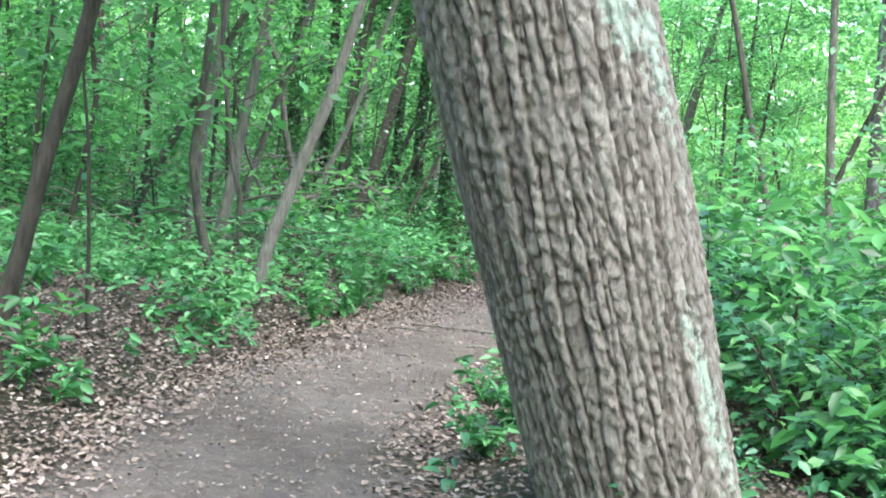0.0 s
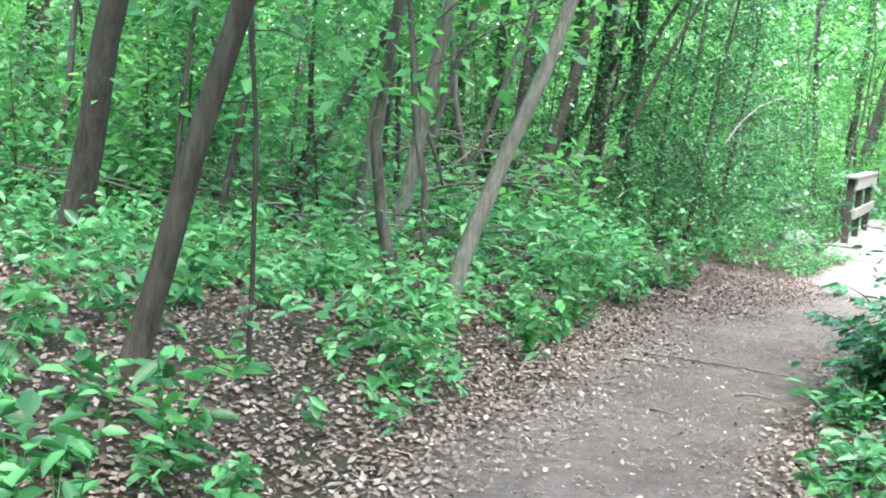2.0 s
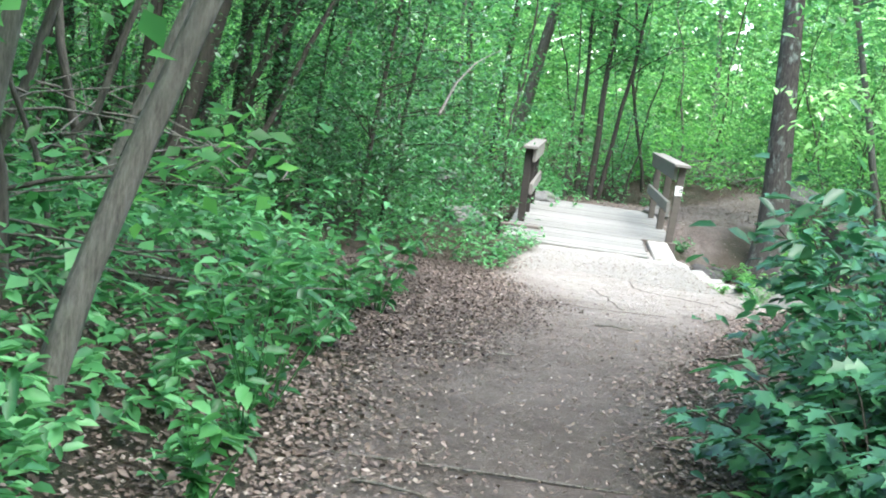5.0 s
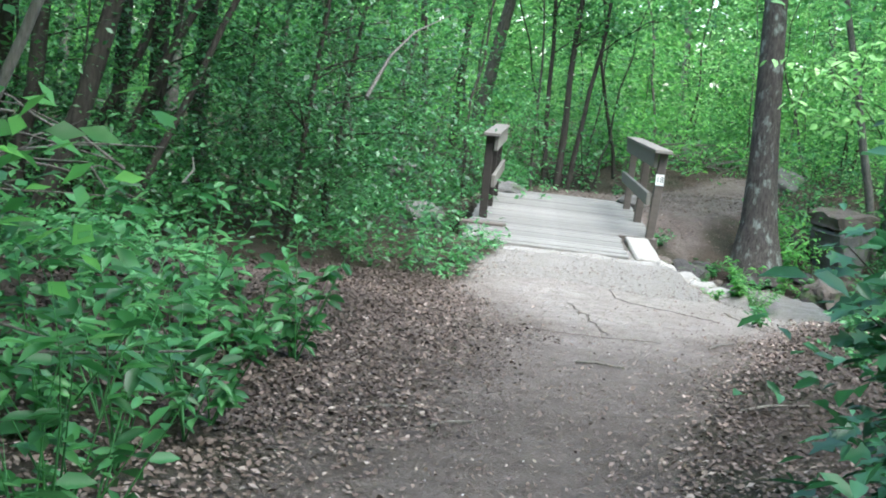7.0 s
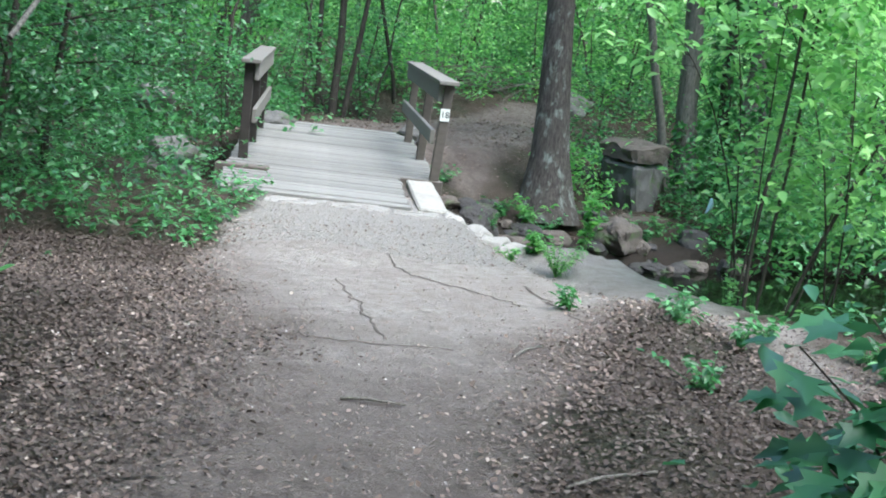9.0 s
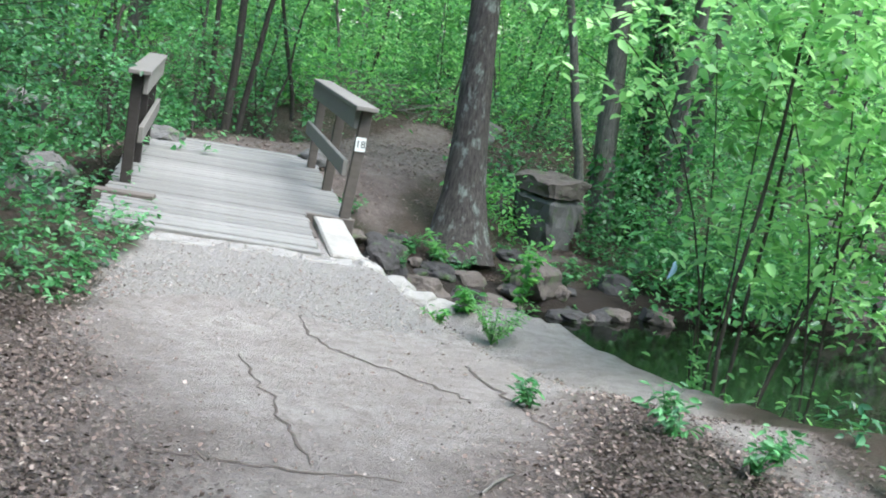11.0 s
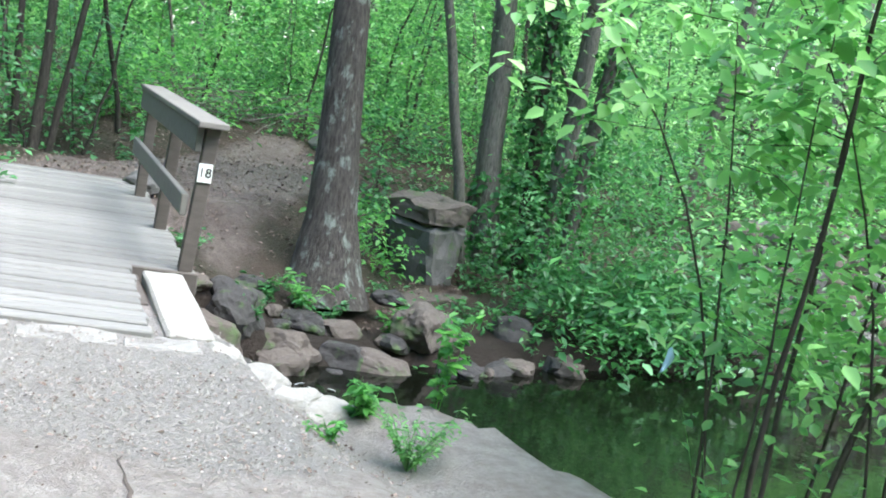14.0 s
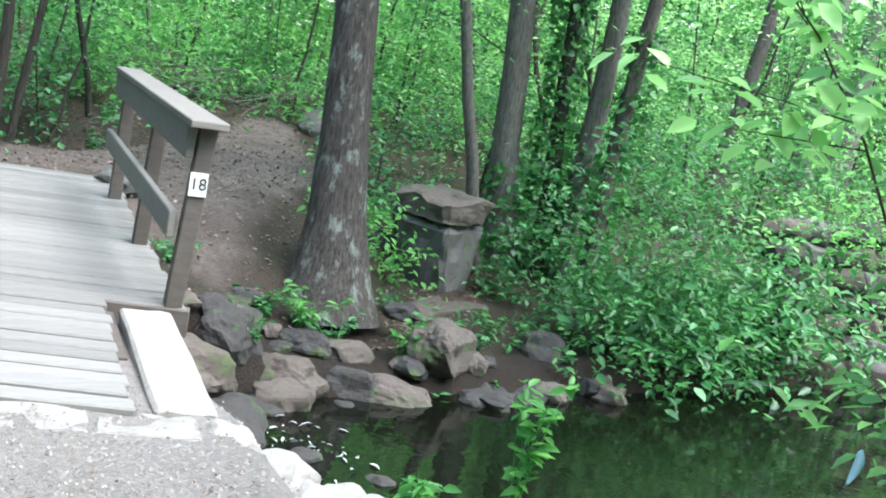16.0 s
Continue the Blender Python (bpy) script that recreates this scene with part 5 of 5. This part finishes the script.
fallen_leaves(75000, (-0.9, 2.3, 11.8, 17.5), 35, -3, 1.2, "leaf_litter", "thick brown dead leaves heaped beside the trodden strip", 0.024, 1.0, mat=LITTER_DARK, keep=lambda x, y: smooth01(np.interp(y, [11.8, 13.1, 14.5, 16, 17.5], [0.8, 1.25, 1.6, 1.7, 1.5]) - x + 0.25 * rough_of(x, y, 2.4, 3.0) + 0.4) * (1 - 0.9 * smooth01(0.6 - np.abs(y - 16.95 - 0.08 * x) / 0.3)))
fallen_leaves(15000, (2.1, 5.0, 12.2, 16.2), 36, -3, 2, "leaf_litter", "thick brown dead leaves heaped beside the trodden strip", 0.024, 1.0, mat=LITTER_DARK, keep=lambda x, y: smooth01(x - np.interp(y, [12, 13.2, 13.7, 14.5, 15.5, 16.3], [2.2, 2.6, 2.8, 3.2, 4.2, 6.5]) + 0.2 * rough_of(x, y, 2.4, 3.0) + 0.5))
fallen_leaves(3200, (2.0, 4.4, 17.1, 19.4), 37, -3, 2, "gravel", "fine brown grit and leaf scraps before the bridge", 0.016, 1.0, keep=gravel)
fallen_leaves(1300, (-0.6, 4.6, 7.0, 19.0), 38, -3, 0.1, "fallen_petals", "tiny pale fallen petals sprinkled over the trail", 0.012, 1.0, mat=PETAL)


def gravel_chips(count, seed):
    """Small angular stones lying in the grit before the bridge."""
    rng = np.random.default_rng(seed)
    x, y = rng.uniform(1.9, 4.5, count), rng.uniform(17.1, 19.5, count)
    ok = (rng.uniform(0, 1, count) < gravel(x, y)) & (trail_off(x, y) < 0)
    x, y = x[ok], y[ok]
    n = len(x)
    s = rng.uniform(0.003, 0.011, n)[:, None]
    c = np.stack([x, y, height(x, y) + 0.3 * s[:, 0]], 1)
    a = rng.uniform(0, 6.28, n)
    rows = [c + s * np.stack([np.cos(a + q) * k, np.sin(a + q) * k, np.full(n, h)], 1) for q, k, h in ((0, 1.0, -0.4), (1.9, 0.9, -0.4), (4.0, 1.1, -0.4), (0.6, 0.4, 0.6))]
    f = (np.arange(n)[:, None] * 4 + np.array([0, 1, 3, 1, 2, 3, 2, 0, 3])).reshape(-1)
    ob = part("gravel", faces_mesh("gravel", np.stack(rows, 1).reshape(-1, 3), f, 3, STONE_PALE), None)
    tagged(ob, "pale angular gravel strewn before the bridge", "gravel", kind="stuff")


gravel_chips(3200, 91)


def crack(points, wide, seed):
    """A narrow ragged ribbon of dark soil that fills a crack in the rock."""
    rng = np.random.default_rng(seed)
    n = 12 * (len(points) - 1) + 1
    s, q = np.linspace(0, len(points) - 1, n), np.arange(len(points))
    x = np.interp(s, q, [p[0] for p in points]) + rng.normal(0, 0.012, n)
    y = np.interp(s, q, [p[1] for p in points]) + rng.normal(0, 0.012, n)
    dx, dy = np.gradient(x), np.gradient(y)
    d = np.hypot(dx, dy) + 1e-6
    w = wide * rng.uniform(0.35, 1.2, n) * np.clip(np.sin(np.pi * np.linspace(0.04, 0.96, n)) * 2, 0, 1)
    v = []
    for k in (-1, 0, 1):
        px, py = x - k * w * dy / d, y + k * w * dx / d
        v.append(np.stack([px, py, height(px, py) + 0.004 + 0.004 * (k == 0)], 1))
    v = np.concatenate(v)
    f = [(r * n + i, r * n + i + 1, (r + 1) * n + i + 1, (r + 1) * n + i) for r in (0, 1) for i in range(n - 1)]
    tagged(part("crack", mesh_of("crack", v, f, SOIL), None), "narrow soil-filled crack across the bare rock path", "crack", kind="structure")


for k, (points, wide) in enumerate(((((3.22, 17.36), (3.09, 16.56), (3.24, 15.99), (3.40, 15.4)), 0.010), (((2.52, 16.28), (2.39, 15.22), (2.28, 14.46)), 0.007),
                                    (((1.69, 14.64), (1.9, 14.56), (2.09, 14.45), (2.55, 14.26)), 0.008), (((3.75, 16.2), (3.63, 15.51), (3.53, 14.85)), 0.010))):
    crack(points, wide, 640 + k)


def thicket(name, label, sprays, box, seed, low, high, clear, leaf, per, mat, keep=None, spread=0.34, gaps=0.0):
    """Sprays of leaves through the depth of the wood, with gaps between them."""
    rng = np.random.default_rng(seed)
    x, y = rng.uniform(box[0], box[1], sprays), rng.uniform(box[2], box[3], sprays)
    h = low + (high - low) * rng.uniform(0, 1, sprays) ** 1.25
    off = np.minimum(camera_clear(x, y), np.hypot(x - 4.2, y - 21.5) - 2.2)
    ok = (off > clear) & (rough_of(x + 0.7 * h, y, 0.9, 0.2 + seed) + rough_of(x, h * 2.1 + y, 0.8, 1.9) > rng.uniform(-0.9, 0.35, sprays) + gaps)
    if keep is not None:
        ok &= keep(x, y, h)
    x, y, h = x[ok], y[ok], h[ok]
    n = len(x)
    rep = np.repeat(np.arange(n), per)
    d = rng.normal(0, 1, (len(rep), 3)) * np.array([spread, spread, spread * 0.28])
    tip = rng.normal(0, 0.35, (n, 2))
    d[:, 2] += d[:, 0] * tip[rep, 0] + d[:, 1] * tip[rep, 1]
    at = np.stack([x[rep], y[rep], height(x, y)[rep] + h[rep]], 1) + d
    ob = part(name, leaf_mesh(name, at, leaf * rng.uniform(0.55, 1.3, len(rep)), rng, mat, 0.5, 0.5, 0.3, leaf < 0.075 or sprays > 1500), None)
    tagged(ob, label, "foliage", kind="stuff")


thicket("thicket_foliage", "leafy sprays filling the wood", 7000, (-16, -0.8, 7, 38), 41, 0.5, 7.5, 1.3, 0.085, 17, LEAF, gaps=0.28, keep=lambda x, y, h: (x < -4) | (y < 15))
thicket("thicket_foliage", "leafy sprays in the wood beyond the bridge", 3000, (-6, 13, 27.5, 37), 42, 0.5, 9.0, 1.2, 0.10, 24, LEAF, gaps=0.35)
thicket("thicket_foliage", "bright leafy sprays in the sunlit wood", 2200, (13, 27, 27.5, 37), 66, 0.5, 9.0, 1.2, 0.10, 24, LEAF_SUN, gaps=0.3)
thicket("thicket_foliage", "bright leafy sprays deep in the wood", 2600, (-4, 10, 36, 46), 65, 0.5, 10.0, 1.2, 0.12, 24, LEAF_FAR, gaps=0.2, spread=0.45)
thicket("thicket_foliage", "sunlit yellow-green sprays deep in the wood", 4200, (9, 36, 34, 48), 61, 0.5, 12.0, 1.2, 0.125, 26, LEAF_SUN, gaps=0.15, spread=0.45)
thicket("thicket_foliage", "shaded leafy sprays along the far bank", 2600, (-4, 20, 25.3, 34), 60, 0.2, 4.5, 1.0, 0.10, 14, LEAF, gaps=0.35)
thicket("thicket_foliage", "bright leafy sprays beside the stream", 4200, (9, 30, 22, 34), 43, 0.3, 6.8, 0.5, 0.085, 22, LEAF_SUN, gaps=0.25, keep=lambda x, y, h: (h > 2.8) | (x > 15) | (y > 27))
thicket("bank_foliage", "green bush between the tree and the stacked stones", 90, (7.9, 8.75, 24.3, 25.4), 52, 0.1, 0.75, -0.9, 0.085, 14, LEAF_BRIGHT, spread=0.16)
thicket("thicket_foliage", "leafy sprays where the far trail ends", 700, (7, 14, 29.5, 34), 53, 0.1, 2.6, 0.2, 0.11, 14, LEAF_BRIGHT)
thicket("thicket_foliage", "leafy sprays beside the trail", 2600, (2.6, 16, -3, 13), 44, 0.4, 7.0, 1.6, 0.095, 14, LEAF, gaps=0.15, keep=lambda x, y, h: (h < 2.6) | (y < 8))
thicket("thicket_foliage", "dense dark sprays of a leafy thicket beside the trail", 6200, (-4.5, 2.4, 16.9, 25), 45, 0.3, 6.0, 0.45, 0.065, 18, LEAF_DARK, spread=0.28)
# Sprays above the view, added to keep sky light off the trail.
thicket("shade_canopy", "unseen high leafy canopy added to shade the trail", 1000, (-6, 5, -2, 14.5), 46, 4.0, 8.0, -9, 0.13, 14, LEAF, spread=0.5)


# More out-of-view canopy, added to shade the far bank, trail bank and thicket.
thicket("shade_canopy", "unseen high leafy canopy added to shade the far bank", 950, (6.6, 12.4, 19.0, 28.0), 54, 4.4, 8.5, -9, 0.15, 14, LEAF, spread=0.5)
thicket("shade_canopy", "unseen leafy canopy added to shade the bank beside the trail", 260, (-5, 0.3, 9.5, 16.5), 56, 3.4, 6.0, -9, 0.13, 14, LEAF, spread=0.5)
thicket("shade_canopy", "unseen leafy canopy added to shade the dark thicket", 800, (-9, 1.5, 15.5, 27), 57, 4.6, 8.0, -9, 0.15, 14, LEAF, spread=0.5)
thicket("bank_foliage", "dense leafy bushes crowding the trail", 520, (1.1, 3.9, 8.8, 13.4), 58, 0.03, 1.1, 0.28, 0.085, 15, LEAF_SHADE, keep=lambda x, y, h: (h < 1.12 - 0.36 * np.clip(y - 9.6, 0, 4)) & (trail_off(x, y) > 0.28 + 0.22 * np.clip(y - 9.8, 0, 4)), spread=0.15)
thicket("bank_foliage", "leafy bushes hanging over the dark water", 330, (9.4, 12.6, 22.0, 23.4), 47, 0.26, 0.72, -0.35, 0.085, 14, LEAF, keep=lambda x, y, h: (y > 21.9) & (np.hypot(x - 8.8, y - 24.1) > 0.8), spread=0.22, gaps=0.25)
thicket("bank_foliage", "pale-leaved bushes hanging over the dark water", 250, (9.7, 13.2, 22.0, 23.4), 59, 0.30, 1.1, -0.4, 0.13, 12, LEAF_LOW, keep=lambda x, y, h: (y > 21.8) & (np.hypot(x - 8.8, y - 24.1) > 0.9) & (h < 0.55 + 0.2 * (x - 9.3)), spread=0.2, gaps=0.2)
thicket("bank_foliage", "tangled leafy bushes below the ivy-grown trees", 620, (9.6, 15.5, 22.5, 25.2), 62, 0.5, 2.1, -0.2, 0.085, 16, LEAF, keep=lambda x, y, h: (np.hypot(x - 9.2, y - 24.8) > 1.2) & (np.hypot(x - 10.7, y - 24.9) > 0.95), spread=0.24, gaps=0.3)
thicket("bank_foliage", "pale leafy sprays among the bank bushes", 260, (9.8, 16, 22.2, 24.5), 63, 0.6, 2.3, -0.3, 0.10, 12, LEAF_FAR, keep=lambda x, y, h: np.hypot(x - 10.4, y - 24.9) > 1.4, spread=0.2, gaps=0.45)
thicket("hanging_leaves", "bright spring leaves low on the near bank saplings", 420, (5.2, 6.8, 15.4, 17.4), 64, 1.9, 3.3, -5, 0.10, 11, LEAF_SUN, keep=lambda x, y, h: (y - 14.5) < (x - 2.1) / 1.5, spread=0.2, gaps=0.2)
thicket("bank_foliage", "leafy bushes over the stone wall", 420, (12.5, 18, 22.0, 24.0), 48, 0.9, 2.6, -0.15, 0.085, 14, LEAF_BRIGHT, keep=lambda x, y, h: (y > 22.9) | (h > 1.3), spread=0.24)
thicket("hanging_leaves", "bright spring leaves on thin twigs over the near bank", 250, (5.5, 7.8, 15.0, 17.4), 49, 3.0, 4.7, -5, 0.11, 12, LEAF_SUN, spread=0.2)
thicket("bank_foliage", "bright leafy bushes beside the oak", 420, (1.75, 4.2, 4.9, 9.0), 50, 0.05, 1.15, 0.35, 0.10, 14, LEAF, spread=0.2)
thicket("bank_foliage", "leafy sprays hanging over the near bank", 260, (5.8, 9.5, 13.5, 16.6), 51, 0.1, 1.5, -0.6, 0.09, 12, LEAF_FAR, spread=0.22)


def ivy(x, y, lean, low, high, radius, count, seed):
    rng = np.random.default_rng(seed)
    z = rng.uniform(low, high, count)
    a = rng.uniform(0, 2 * np.pi, count)
    r = radius + np.abs(rng.normal(0, 0.07, count))
    at = np.stack([x + lean[0] * z + r * np.cos(a), y + lean[1] * z + r * np.sin(a), floor_at(x, y) + z], 1)
    ob = part("ivy", leaf_mesh("ivy", at, rng.uniform(0.06, 0.12, count), rng, LEAF, 1.2, 0.7, 0.5), None)
    tagged(ob, "dark green ivy climbing a tree trunk", "ivy", kind="stuff")


ivy(10.86, 25.3, (-0.02, 0.0), 0.0, 4.2, 0.14, 1500, 71)
ivy(11.0, 24.6, (0.13, 0.0), 0.0, 3.0, 0.12, 800, 72)
ivy(11.18, 25.2, (0.02, 0.0), 0.0, 1.5, 0.18, 500, 74)
ivy(10.58, 25.5, (-0.075, 0.0), 0.0, 1.2, 0.19, 350, 73)


def stick(name, label, points, r, mat, category="stick"):
    line = [(x, y, floor_at(x, y) + lift) for x, y, lift in points]
    v, f = tube(line, [r * (1 - 0.5 * i / len(line)) for i in range(len(line))], 6)
    tagged(part(name, mesh_of(name, v, f, mat), None), label, category)


stick("root", "thin tree root crossing the trodden trail", [(-0.15, 9.97, 0.0), (0.15, 9.88, 0.010), (0.45, 9.80, 0.012), (0.8, 9.74, 0.004), (1.1, 9.70, -0.006)], 0.008, BARK_PALE, "root")
for k, (x, y, turn, length) in enumerate(((0.86, 12.0, 0.5, 0.22), (0.62, 12.2, 0.25, 0.2), (0.02, 9.55, -0.6, 0.3), (0.55, 8.9, 0.2, 0.2), (1.9, 13.4, -0.4, 0.25), (-0.55, 9.0, 0.9, 0.3), (2.4, 12.4, 0.1, 0.35), (-1.3, 8.3, 0.2, 0.6), (-0.9, 11.3, -0.3, 0.7), (0.3, 13.6, 1.1, 0.3), (2.9, 14.2, 0.7, 0.3), (0.1, 8.2, -0.9, 0.2))):
    c, s = math.cos(turn) * length / 2, math.sin(turn) * length / 2
    stick("stick", "short dry twig lying on the ground", [(x - c, y - s, 0.008), (x - 0.2 * c, y - 0.1 * s, 0.018), (x + c, y + s, 0.010)], 0.008, BARK_PALE)


def riffle():
    # White flecks laid on the surface stand in for glints off the riffle.
    rng = np.random.default_rng(81)
    n = 46
    x, y = rng.normal(6.12, 0.2, n), rng.normal(21.45, 0.32, n)
    at = np.stack([x, y, np.full(n, WATER_Z + 0.006)], 1)
    ob = part("riffle_glint", leaf_mesh("riffle_glint", at, rng.uniform(0.03, 0.11, n), rng, GLINT, 0.05, 0.22, 0.0), None)
    tagged(ob, "small white streaks laid on the running water as painted glints", "foam", kind="stuff")


riffle()


def plastic_strip():
    v, f = [], []
    for i in range(9):
        s = i / 8
        p = Vector((5.5 + 0.02 * math.sin(3 * s) - 0.03 * s, 16.9, 0.48 - 0.11 * s))
        w = 0.006 + 0.013 * math.sin(math.pi * s)
        v += [p + Vector((-w, 0.3 * w, 0)), p + Vector((w, -0.3 * w, 0.01)), p + Vector((w, -0.3 * w + 0.006, 0.01)), p + Vector((-w, 0.3 * w + 0.006, 0))]
        if i:
            k = 4 * i
            f += [(k - 4 + a, k - 4 + (a + 1) % 4, k + (a + 1) % 4, k + a) for a in range(4)]
    f += [(3, 2, 1, 0), (32, 33, 34, 35)]
    tagged(part("plastic_strip", mesh_of("plastic_strip", v, f, BLUE), None), "pale blue plastic scrap caught in twigs over the water", "litter")


plastic_strip()


def far_woods():
    rng = np.random.default_rng(55)
    n = 250000
    ang = rng.uniform(0, 2 * np.pi, n)
    r = 32 + 30 * rng.uniform(0, 1, n) + 3 * np.sin(9 * ang)
    x, y = 3 + r * np.sin(ang), 15 + r * np.cos(ang)
    z = rng.uniform(0, 1, n) ** 1.3 * 17 - 0.6
    keep = (rough_of(ang * 22, z * 1.1, 1.0, 0.3) > -1.0)
    at = np.stack([x, y, z], 1)[keep]
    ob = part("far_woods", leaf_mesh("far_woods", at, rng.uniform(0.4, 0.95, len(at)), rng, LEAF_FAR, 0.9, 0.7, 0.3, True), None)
    tagged(ob, "distant green wall of forest foliage", "woods", kind="stuff")


far_woods()
